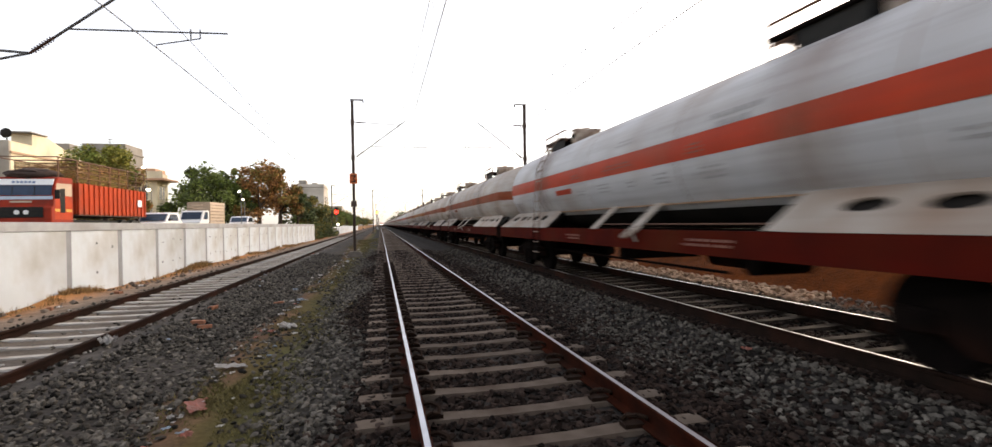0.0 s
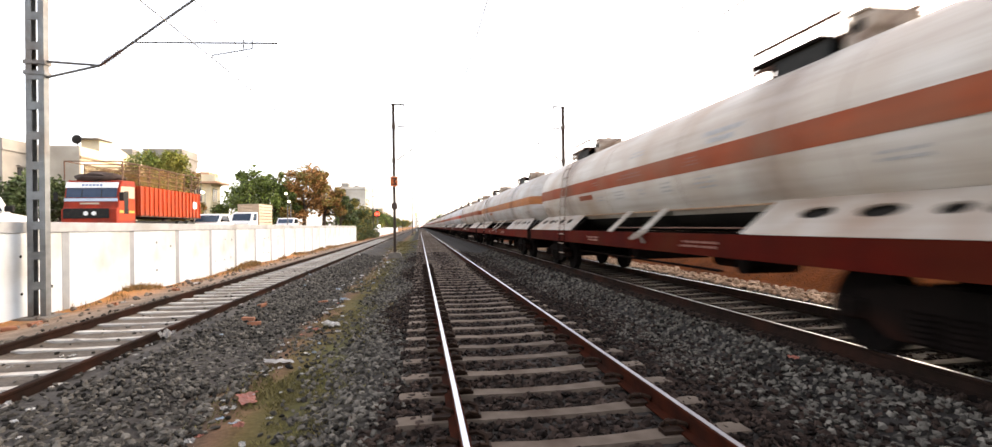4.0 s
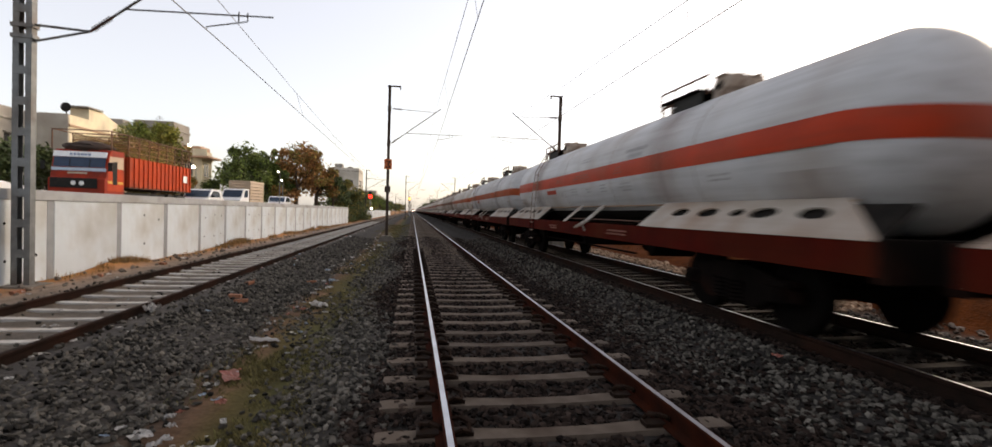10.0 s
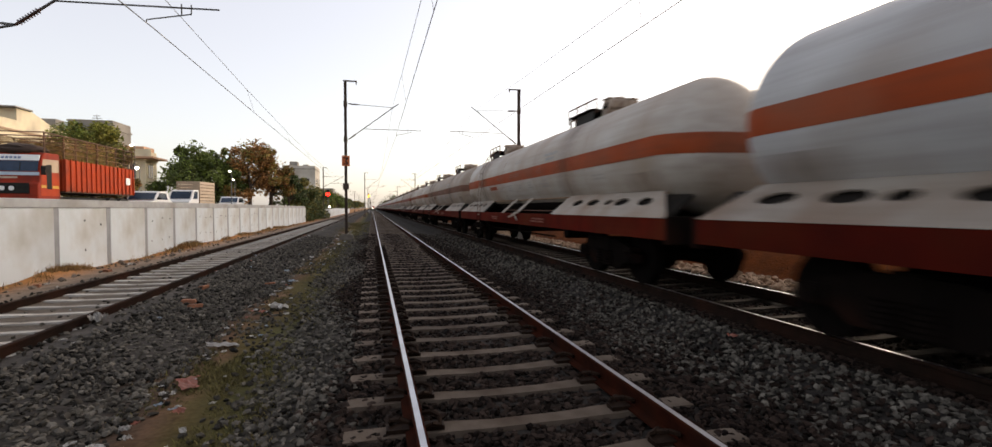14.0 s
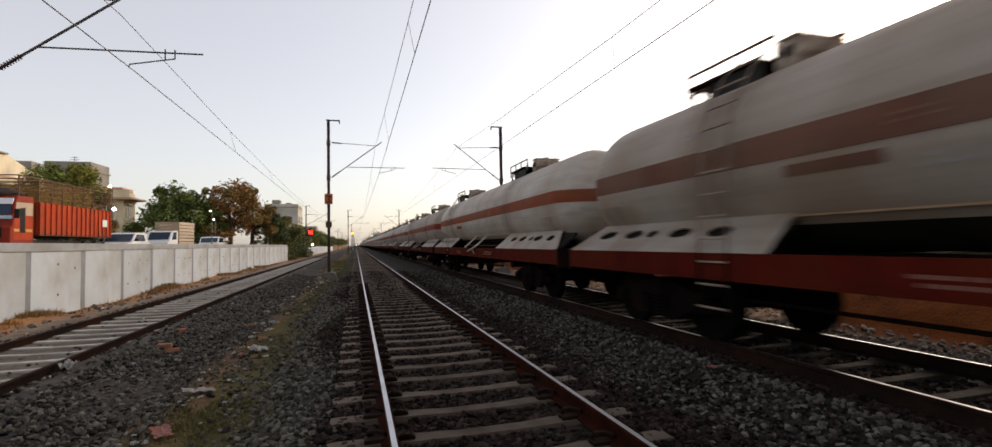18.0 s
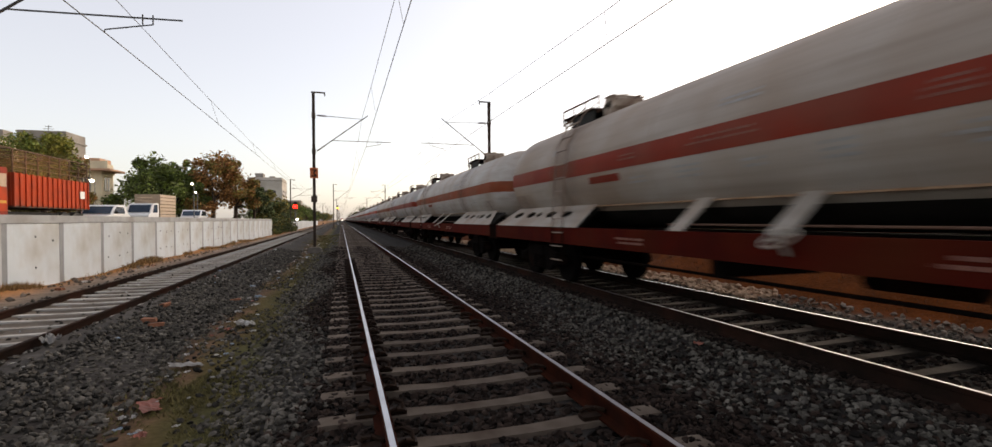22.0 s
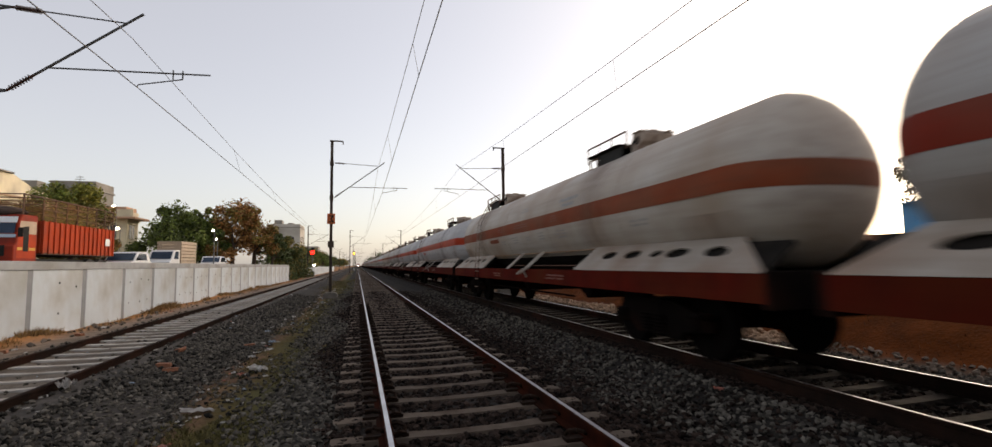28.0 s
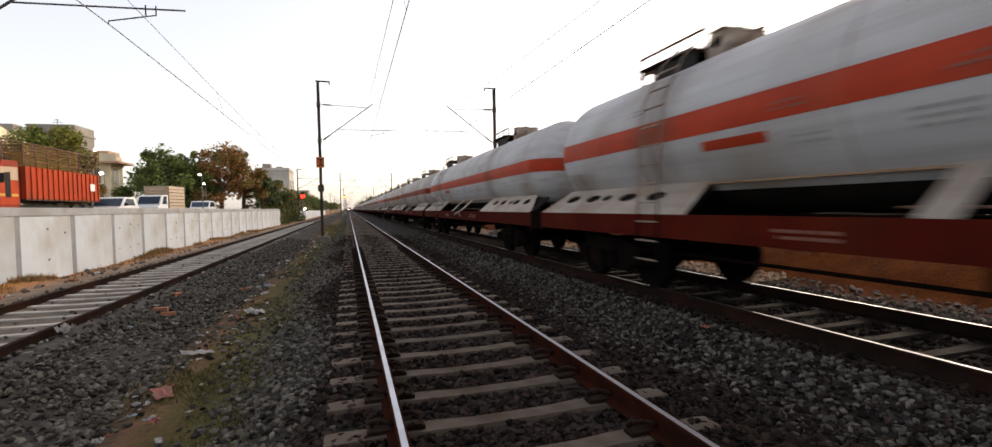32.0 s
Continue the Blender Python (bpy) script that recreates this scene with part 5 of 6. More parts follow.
    for s in (-1, 1):
        bm = B()
        box(bm, s * 1.20, s * 1.26, y0, y1, 1.20, 2.68, 0.01)
        side = part("bed_side", bm, "truck_orange", t)
        n = 15
        for i in range(n + 1):
            y = y0 + 0.05 + (y1 - y0 - 0.1) * i / n
            bm = B()
            box(bm, s * 1.26, s * 1.315, y - 0.05, y + 0.05, 1.18, 2.70, 0.01)
            part("rib", bm, "truck_orange", side)
        if s > 0:
            bm = B()
            box(bm, 1.317, 1.325, y1 - 1.05, y1 - 0.55, 1.75, 2.15)
            part("notice_board", bm, "white_paint", side, "small white notice board")
        bm = B()
        for z in (2.95, 3.2, 3.46):
            tube(bm, (s * 1.23, y0, z), (s * 1.23, y1, z), 0.016, 6)
        tube(bm, (s * 1.23, 0.35, 3.74), (s * 1.23, y1, 3.74), 0.028, 6)
        tube(bm, (s * 1.23, 0.38, 2.85), (s * 1.23, 0.38, 3.74), 0.03, 6)
        part("cage_rail", bm, "cage", t)
        for i in range(8):
            y = y0 + 0.05 + (y1 - y0 - 0.1) * i / 7
            bm = B()
            tube(bm, (s * 1.23, y, 2.6), (s * 1.23, y, 3.76), 0.026, 6)
            part("cage_post", bm, "cage", t)
    for y in (y0, y1):
        bm = B()
        box(bm, -1.2, 1.2, y - 0.03, y + 0.03, 1.2, 2.68, 0.01)
        part("bed_end", bm, "truck_orange", t)
        bm = B()
        for z in (3.1, 3.42, 3.74):
            tube(bm, (-1.23, y, z), (1.23, y, z), 0.016, 6)
        part("cage_rail", bm, "cage", t)
    for s in (-1, 1):
        bm = B()
        prism(bm, [(y0, 2.66), (y0, 3.70), (y0 + 4.9, 3.70), (y0 + 5.0, 2.66)], s * 1.195, s * 1.205, axis="x")
        part("side_netting", bm, "net", t, "brown netting laced to the cage")
    bm = B()
    box(bm, -1.19, 1.19, y0 + 0.01, y0 + 0.02, 2.66, 3.66)
    part("front_netting", bm, "net", t, "brown netting laced to the cage")
    for i in range(7):
        y = 0.38 + (y1 - 0.38) * i / 6
        bm = B()
        tube(bm, (-1.23, y, 3.74), (1.23, y, 3.74), 0.025, 6)
        part("cage_hoop", bm, "cage", t)
    for y in (0.9, 6.3, 7.5):
        for s in (-1, 1):
            wheel_part(t, s * 1.0, y, 0.5, 0.5, 0.3)


build_truck()


def build_car(x, y, turn, label, length=4.1, width=1.7, height=1.5, van=False):
    c = empty("car", (x, y, 1.0), turn)
    tagged(c, label, "car", "parked vehicles")
    h, L = height, length
    bm = B()
    prism(bm, [(0.02, 0.35), (0.0, 0.62), (0.10, 0.78), (L * 0.25, 0.92), (L - 0.15, 0.95), (L - 0.02, 0.70), (L - 0.02, 0.35)], -width / 2, width / 2, axis="x")
    bmesh.ops.bevel(bm, geom=list(bm.edges), offset=0.06, segments=2, affect="EDGES")
    body = part("body", bm, "white_paint", c)
    rear = L - 0.25 if van else L - 0.75
    bm = B()
    prism(bm, [(L * 0.24, 0.90), (L * 0.40, h - 0.06), (L * 0.46, h), (rear - 0.35, h), (rear, h - 0.08), (L - 0.12, 0.92)], -width / 2 + 0.07, width / 2 - 0.07, axis="x")
    bmesh.ops.bevel(bm, geom=list(bm.edges), offset=0.04, segments=2, affect="EDGES")
    part("cabin", bm, "white_paint", body)
    bm = B()
    prism(bm, [(L * 0.243, 0.96), (L * 0.255, 0.96), (L * 0.405, h - 0.10), (L * 0.385, h - 0.10)], -width / 2 + 0.16, width / 2 - 0.16, axis="x")
    part("windscreen", bm, "glass", body)
    for s in (-1, 1):
        bm = B()
        prism(bm, [(L * 0.32, 0.97), (L * 0.43, h - 0.12), (rear - 0.35, h - 0.12), (rear - 0.05, 0.97)], s * (width / 2 - 0.075), s * (width / 2 - 0.055), axis="x")
        part("side_window", bm, "glass", body)
        bm = B()
        box(bm, s * (width / 2 - 0.42), s * (width / 2 - 0.12), -0.01, 0.05, 0.62, 0.78, 0.02)
        part("headlight", bm, "galv", body)
        for y2 in (0.75, L - 0.8):
            wheel_part(c, s * (width / 2 - 0.1), y2, 0.31, 0.31, 0.2)
    for s in (-1, 1):
        bm = B()
        box(bm, s * (width / 2 - 0.02), s * (width / 2 + 0.17), L * 0.30, L * 0.30 + 0.1, 0.95, 1.10, 0.02)
        part("wing_mirror", bm, "black", body)
    bm = B()
    box(bm, -0.45, 0.45, -0.03, 0.02, 0.42, 0.56, 0.01)
    part("bumper_grille", bm, "black", body)


build_car(-15.1, 34.4, 3, "white hatchback car parked nose towards the railway bend")
build_car(-14.2, 50.5, 4, "white estate car parked beyond the small pickup", van=True)
build_car(-12.1, 15.3, 180, "white van parked close behind the concrete wall", 4.4, 1.75, 1.85, True)


def build_pickup():
    p = empty("pickup_truck", (-15.0, 41.0, 1.0), -6)
    tagged(p, "small white pickup with a cream slatted box body", "pickup truck", "parked vehicles")
    bm = B()
    prism(bm, [(0.0, 0.4), (0.0, 0.9), (0.35, 1.05), (0.75, 1.75), (1.6, 1.8), (1.6, 0.4)], -0.8, 0.8, axis="x")
    bmesh.ops.bevel(bm, geom=list(bm.edges), offset=0.05, segments=1, affect="EDGES")
    cab = part("cab", bm, "white_paint", p)
    bm = B()
    prism(bm, [(0.38, 1.12), (0.36, 1.12), (0.66, 1.66), (0.70, 1.66)], -0.68, 0.68, axis="x")
    part("windscreen", bm, "glass", cab)
    for s in (-1, 1):
        bm = B()
        prism(bm, [(0.62, 1.10), (0.86, 1.66), (1.35, 1.68), (1.35, 1.10)], s * 0.79, s * 0.808, axis="x")
        part("side_window", bm, "glass", cab)
        for i in range(7):
            bm = B()
            box(bm, s * 0.80, s * 0.85, 1.7, 4.3, 0.75 + i * 0.25, 0.96 + i * 0.25, 0.008)
            part("slat", bm, "truck_cream", p)
        for y in (0.7, 3.5):
            wheel_part(p, s * 0.7, y, 0.33, 0.33, 0.2)
    for y in (1.7, 4.3):
        for i in range(7):
            bm = B()
            box(bm, -0.85, 0.85, y - 0.03, y + 0.03, 0.75 + i * 0.25, 0.96 + i * 0.25, 0.008)
            part("slat", bm, "truck_cream", p)
    bm = B()
    box(bm, -0.83, 0.83, 1.7, 4.3, 0.65, 0.76)
    part("bed_floor", bm, "darksteel", p)


build_pickup()


# ---- houses ----
def build_house(name, label, x0, x1, y0, y1, base, top, wall, windows, trim="cream"):
    """Walls, parapet, floor band and windows with frames and sills on the faces towards the tracks and the camera."""
    h = empty(name, ((x0 + x1) / 2, (y0 + y1) / 2, base))
    tagged(h, label, "house", "houses beyond the wall")
    hx, hy, hz = (x1 - x0) / 2, (y1 - y0) / 2, top - base
    bm = B()
    box(bm, -hx, hx, -hy, hy, 0, hz)
    body = part("wall", bm, wall, h)
    for z, o in ((hz, 0.12), (hz * 0.5, 0.09)):
        bm = B()
        box(bm, -hx - o, hx + o, -hy - o, hy + o, z - 0.12, z + 0.06, 0.02)
        part("floor_band", bm, trim, h)
    for a, b in (((-hx, hx), (-hy, -hy + 0.15)), ((-hx, hx), (hy - 0.15, hy)), ((-hx, -hx + 0.15), (-hy + 0.15, hy - 0.15)), ((hx - 0.15, hx), (-hy + 0.15, hy - 0.15))):
        bm = B()
        box(bm, a[0], a[1], b[0], b[1], hz + 0.06, hz + 0.85)
        part("parapet", bm, wall, h)
    for face, u, z in windows:
        bm = B()
        if face == "y":
            box(bm, u - 0.55, u + 0.55, -hy - 0.03, -hy + 0.05, z, z + 1.3)
        else:
            box(bm, hx - 0.05, hx + 0.03, u - 0.55, u + 0.55, z, z + 1.3)
        w = part("window", bm, "window", h)
        bm = B()
        if face == "y":
            box(bm, u - 0.68, u + 0.68, -hy - 0.28, -hy, z + 1.36, z + 1.46)
            box(bm, u - 0.04, u + 0.04, -hy - 0.05, -hy - 0.03, z, z + 1.3)
        else:
            box(bm, hx, hx + 0.28, u - 0.68, u + 0.68, z + 1.36, z + 1.46)
            box(bm, hx + 0.03, hx + 0.05, u - 0.04, u + 0.04, z, z + 1.3)
        part("sunshade", bm, trim, w)
    return h, hx, hy, hz


h, hx, hy, hz = build_house("house", "large cream two-storey house with a roof room and water tank", -43.0, -29.6, 47.1, 57.0, 1.0, 7.8, "cream",
                            [("x", -2.5, 1.2), ("x", 0.6, 1.2), ("x", 2.4, 4.6), ("x", -1.6, 4.6)], "tan_band")
bm = B()
prism(bm, [(-2.4, hz), (-2.4, hz + 1.85), (-0.9, hz + 2.0), (2.9, hz + 0.9), (2.9, hz)], hx - 1.5, hx - 0.02, axis="x")
part("roof_room", bm, "cream", h)
bm = B()
box(bm, hx - 1.6, hx + 0.2, -2.9, -0.7, hz + 1.86, hz + 1.99, 0.02)
part("roof_slab", bm, "grey_render", h)
bm = B()
box(bm, -hx, hx - 0.02, -hy - 0.16, -hy - 0.004, 0, hz + 0.90)
part("end_wall", bm, "bare_render", h, "unpainted beige-grey rendered end wall")
bm = B()
box(bm, hx - 2.6, hx - 0.1, 2.95, 4.4, hz, hz + 1.9)
part("stair_tower", bm, "grey_render", h)
bm = B()
tube(bm, (hx - 1.3, -3.2, hz + 0.1), (hx - 1.3, -3.2, hz + 1.7), 0.04, 6)
ball(bm, (hx - 1.3, -3.3, hz + 1.75), 0.42, 2, (1, 0.35, 1))
part("dish_aerial", bm, "black", h)
bm = B()
tube(bm, (hx - 5.4, -2.2, hz + 0.1), (hx - 5.4, -2.2, hz + 1.3), 0.55, 16)
part("water_tank", bm, "black", h)
h, hx, hy, hz = build_house("house", "plain grey cement house with a flat roof", -48.0, -33.2, 44.0, 50.0, 1.0, 8.0, "grey_render", [("y", 3.0, 4.4), ("y", 5.5, 4.4), ("y", 0.0, 1.2), ("x", -1.0, 4.4)], "grey_render")
h, hx, hy, hz = build_house("house", "unfinished grey concrete house behind a leafy tree", -31.7, -27.7, 61.0, 65.0, 1.0, 9.8, "grey_render", [("x", -0.2, 5.2), ("y", 0.5, 5.2), ("y", 0.5, 2.0), ("y", -1.4, 5.2)], "grey_render")
bm = B()
for a, b in (((0.2, -1.2), (0.2, -1.2)), ((-0.25, -1.2), (0.65, -1.2)), ((-0.1, -1.2), (0.5, -1.2))):
    k = 1.55 if a == b else 1.15 + 0.25 * (a[0] > -0.2)
    tube(bm, (a[0], a[1], hz + 0.05 if a == b else hz + k), (b[0] + 0.001, b[1], hz + k), 0.03, 5)
part("aerial", bm, "galv", h)
h, hx, hy, hz = build_house("house", "narrow cream house with a salmon upper floor and balcony slab", -26.0, -22.8, 56.0, 58.6, 1.0, 6.2, "cream", [("y", 0.4, 1.2), ("y", 0.2, 3.4), ("x", -0.2, 3.4), ("x", -0.2, 1.2)])
bm = B()
box(bm, -hx, hx + 1.0, -hy - 0.9, hy, hz + 0.05, hz + 0.25, 0.02)
part("balcony_slab", bm, "pink_render", h)
bm = B()
box(bm, -hx, hx - 0.2, -hy + 0.2, hy, hz + 0.25, hz + 1.3)
part("upper_floor", bm, "pink_render", h)
bm = B()
box(bm, -hx + 0.2, hx + 0.8, -hy - 0.85, -hy - 0.8, hz + 0.25, hz + 0.95)
part("balcony_rail", bm, "cream", h)
h, hx, hy, hz = build_house("apartment_building", "distant grey apartment block with rows of dark windows", -25.3, -16.6, 148.0, 160.0, 1.0, 12.4, "pale_render",
                            [("y", u, z) for u in (-2.2, 0.0, 2.2) for z in (1.5, 4.4, 7.3)] + [("x", u, z) for u in (-4.0, -1.3, 1.4, 4.0) for z in (1.5, 4.4, 7.3)], "grey_render")
for x0, x1, z in ((-2.8, -0.8, 2.2), (0.8, 2.2, 1.4)):
    bm = B()
    box(bm, x0, x1, -3.0, 0.5, hz, hz + z)
    part("roof_room", bm, "grey_render", h)
for i in range(6):
    build_house("house", "far low house in the haze beyond the trees", -30.0 - 5 * (i % 3), -22.0 - 4 * (i % 2), 200.0 + 45 * i, 212.0 + 45 * i, 1.0, 7.5 + 2.0 * (i % 3), "cream" if i % 2 else "grey_render",
                [("y", u, z) for u in (-2.0, 1.0) for z in (1.3, 4.2)] + [("x", u, z) for u in (-3.0, 2.0) for z in (1.3, 4.2)])


# ---- trees ----
def leaves(name, tree, spots, n, size, mat, rng):
    """Many small bent leaves gathered in clumps round the given spots (x, y, z, radius)."""
    verts, faces = [], []
    for k in range(n):
        x, y, z, r = rng.choice(spots)
        d = Vector((rng.gauss(0, 1), rng.gauss(0, 1), rng.gauss(0, 0.8)))
        p = Vector((x, y, z)) + d.normalized() * r * rng.random() ** 0.45
        a = Vector((rng.gauss(0, 1), rng.gauss(0, 1), rng.gauss(0, 0.6))).normalized()
        b = a.cross(Vector((rng.gauss(0, 1), rng.gauss(0, 1), rng.gauss(0, 1)))).normalized()
        s = size * rng.uniform(0.6, 1.4)
        c = a.cross(b) * s * 0.25
        i = len(verts)
        verts += [p - a * s, p + b * s * 0.5 + c, p + a * s, p - b * s * 0.5 + c]
        faces += [(i, i + 1, i + 2), (i, i + 2, i + 3)]
    ob = new(name, mesh_of(name, verts, faces, [mat]))
    ob.parent = tree
    return ob


def build_tree(label, x, y, base, height, radius, mat, seed, n=1500, size=0.16, second=None, low=0.35, name="tree"):
    rng = random.Random(seed)
    t = empty(name, (x, y, base))
    tagged(t, label, name, "trees beyond the tracks")
    bm = B()
    tube(bm, (0, 0, -0.3), (0.1, 0.05, height * 0.4), height * 0.035, 9, height * 0.024)
    spots = []
    for i in range(11):
        a, q = rng.uniform(0, 6.28), rng.uniform(0.25, 0.85) * radius
        z = height * rng.uniform(low + 0.08, 0.90)
        q *= 1.0 if z < height * 0.7 else 0.65
        end = (q * math.cos(a), q * math.sin(a), z)
        tube(bm, (0.08, 0.04, height * rng.uniform(0.22, 0.38)), end, height * 0.013, 6, height * 0.004)
        spots.append((*end, radius * rng.uniform(0.28, 0.48)))
        for _ in range(2):
            e2 = (end[0] + rng.uniform(-0.4, 0.4) * radius, end[1] + rng.uniform(-0.4, 0.4) * radius, min(end[2] + rng.uniform(-0.1, 0.22) * height, height * 0.96))
            tube(bm, end, e2, height * 0.005, 5, height * 0.002)
            spots.append((*e2, radius * rng.uniform(0.15, 0.3)))
    part("trunk", bm, "bark", t)
    leaves("crown", t, spots, n, size, mat, rng)
    if second:
        leaves("crown", t, rng.sample(spots, len(spots) // 2), n // 2, size, second, rng)
    return t


def at(az, d):
    return -1.157 + d * math.sin(radians(az)), d * math.cos(radians(az))


build_tree("leafy green tree rising close behind the parked lorry", -18.1, 36.2, 1.0, 5.6, 2.5, "leaf_lime", 11, 6500, 0.10, "leaf_green", 0.5)
build_tree("dense olive-brown shrub behind the parked lorry", -18.5, 34.2, 1.0, 4.2, 2.3, "leaf_olive", 21, 5000, 0.10, "leaf_brown", 0.2)
build_tree("dense olive-brown shrub behind the parked lorry", -18.6, 38.4, 1.0, 4.3, 2.2, "leaf_olive", 22, 4500, 0.10, "leaf_brown", 0.2)
build_tree("low dark green tree beside the cream house", *at(-32.6, 36), 1.0, 3.4, 1.8, "leaf_dark", 12, 3500, 0.12, None, 0.2)
build_tree("low dark green tree beside the cream house", *at(-36.5, 33), 1.0, 3.2, 1.7, "leaf_dark", 13, 3000, 0.12, None, 0.2)
build_tree("spreading green tree beyond the white cars", *at(-18.2, 58), 1.0, 6.3, 3.5, "leaf_green", 14, 5500, 0.17, "leaf_dark", 0.08)
build_tree("spreading green tree beyond the white cars", *at(-15.6, 62), 1.0, 6.4, 2.9, "leaf_green", 15, 4500, 0.17, "leaf_dark", 0.08)
build_tree("tree with thin dry brown leaves and bare twigs", *at(-12.4, 62), 1.0, 7.9, 3.3, "leaf_brown", 16, 4500, 0.17, "leaf_olive", 0.10)
build_tree("tree with thin dry brown leaves and bare twigs", *at(-10.4, 66), 1.0, 7.6, 3.0, "leaf_brown", 17, 4000, 0.17, "leaf_olive", 0.10)
build_tree("thin olive tree between the green and the brown crowns", -16.9, 62.5, 1.0, 7.3, 2.0, "leaf_olive", 24, 2200, 0.17, "leaf_green", 0.15)
build_tree("dark green tree at the end of the wall", *at(-8.7, 68), 1.0, 5.0, 2.2, "leaf_dark", 18, 3500, 0.17, None, 0.05)
build_tree("dark green tree at the end of the wall", *at(-7.4, 76), 1.0, 4.6, 2.3, "leaf_olive", 19, 3200, 0.18, "leaf_dark", 0.05)
for i, (x, y, h) in enumerate(((-9.5, 67.6, 1.9), (-9.4, 71.5, 1.5), (-9.6, 76.0, 2.2), (-9.4, 81.0, 1.6), (-9.5, 86.5, 2.0))):
    build_tree("low dark bush in the gap between the walls", x, y, -0.3, h, 1.7, "leaf_dark", 120 + i, 900, 0.14, "leaf_olive", 0.02, "bush")
rr = random.Random(5)
for i in range(20):
    y = 84 + i * 11 + rr.uniform(-2, 2)
    build_tree("olive roadside tree in the row along the railway", -12.6 + rr.uniform(-1.2, 1.0) - 0.02 * i * i * 0.2, y, 0.8, 4.6 + rr.uniform(-0.6, 1.2), 2.6, rr.choice(["leaf_olive", "leaf_dark", "leaf_green"]), 40 + i, 700, 0.26, None, 0.12)
for i in range(16):
    build_tree("hazy far tree towards the horizon", (-16 if i % 3 else 13) + rr.uniform(-3, 3), 330 + 28 * i, 0.8, 6.5 + rr.uniform(-1, 2), 4.5, rr.choice(["leaf_olive", "leaf_dark"]), 80 + i, 350, 0.6, None, 0.1)
build_tree("thin small-leaved tree above the orange bank", *at(57.2, 33), 2.55, 4.6, 1.6, "leaf_olive", 71, 950, 0.12, "leaf_brown", 0.3)
build_tree("thin small-leaved tree above the orange bank", *at(63, 30), 2.55, 3.6, 1.6, "leaf_olive", 72, 500, 0.11, None, 0.3)
for i in range(5):
    build_tree("thin small-leaved tree above the orange bank", 24 + 3 * i, 30 + 22 * i, 2.55, 3.2, 1.7, "leaf_olive", 73 + i, 450, 0.15, None, 0.2)


# ---- shed on the bank ----
def build_shed():
    s = empty("metal_shed", (23.6, 14.2, 2.58))
    tagged(s, "low bright blue corrugated metal shed on the earth bank", "shed")
    for i in range(12):
        bm = B()
        y = -3.0 + i * 0.5
        prism(bm, [(-0.01, 0), (0.04, 0.0), (0.04, 1.4), (-0.01, 1.4)], y, y + 0.27)
        prism(bm, [(0.0, 0), (0.02, 0.0), (0.02, 1.4), (0.0, 1.4)], y + 0.27, y + 0.5)
        part("sheet", bm, "blue_sheet", s)
    bm = B()
    prism(bm, [(-0.3, 1.36), (3.6, 1.8), (3.6, 1.85), (-0.3, 1.41)], -3.1, 3.1)
    part("roof", bm, "blue_sheet", s)
    for y in (-2.97, 2.97):
        bm = B()
        prism(bm, [(0.05, 0), (3.4, 0), (3.4, 1.76), (0.05, 1.38)], y - 0.03, y + 0.03)
        part("end_wall", bm, "blue_sheet", s)


build_shed()


# ---- signals and lamps ----
def build_signal(x, y, z, lens, label):
    s = empty("railway_signal", (x, y, -0.3))
    tagged(s, label, "signal", "signals")
    bm = B()
    tube(bm, (0, 0, 0), (0, 0, z + 0.9), 0.07, 10)
    part("post", bm, "galv", s)
    bm = B()
    box(bm, -0.24, 0.24, -0.16, 0.0, z - 0.2, z + 1.2, 0.03)
    head = part("signal_head", bm, "black", s)
    for i, k in enumerate((0.3, 0.75)):
        bm = B()
        tube(bm, (0, -0.30, z + k + 0.05), (0, -0.16, z + k + 0.05), 0.17, 12)
        part("hood", bm, "black", head)
        bm = B()
        tube(bm, (0, -0.315, z + k + 0.05), (0, -0.30, z + k + 0.05), 0.34 if i == 0 else 0.12, 18)
        part("lens", bm, lens if i == 0 else "black", head)
    for k in range(8):
        bm = B()
        tube(bm, (-0.2, 0.12, 0.5 + k * 0.35), (0.2, 0.12, 0.5 + k * 0.35), 0.015, 5)
        part("rung", bm, "galv", s)
    bm = B()
    box(bm, -0.35, 0.35, -0.2, 0.3, 0.0, 0.9, 0.03)
    part("relay_box", bm, "wall_post", s)


build_signal(-8.9, 94.7, 3.85, "lamp_red", "colour light signal on a post showing red")
build_signal(-2.3, 180.0, 5.6, "lamp_yellow", "distant colour light signal showing yellow")


def build_lamp(x, y, base, z, r, label, post=True):
    l = empty("street_lamp", (x, y, base))
    tagged(l, label, "lamp", "lit lamps")
    bm = B()
    tube(bm, (0, 0, 0), (0, 0, z - base), 0.045, 8, 0.03)
    tube(bm, (0, 0, z - base), (0.0, -0.45, z - base + 0.12), 0.025, 6)
    part("post", bm, "galv", l)
    bm = B()
    ball(bm, (0, -0.55, z - base + 0.05), r, 2, (1, 1.3, 0.8))
    part("bulb", bm, "lamp_white", l, "glowing white bulb")


build_lamp(*at(-21.95, 54.5), 1.0, 6.85, 0.12, "lit white street lamp in front of the houses")
build_lamp(*at(-21.6, 54.0), 1.0, 4.85, 0.15, "lit white street lamp in front of the houses")
build_lamp(*at(-14.0, 50), 1.0, 4.6, 0.09, "lit white street lamp among the trees")
build_lamp(*at(-13.7, 55), 1.0, 4.1, 0.08, "lit white street lamp among the trees")
build_lamp(*at(-4.5, 97), -0.2, 1.6, 0.2, "lit white lamp low beside the signal")


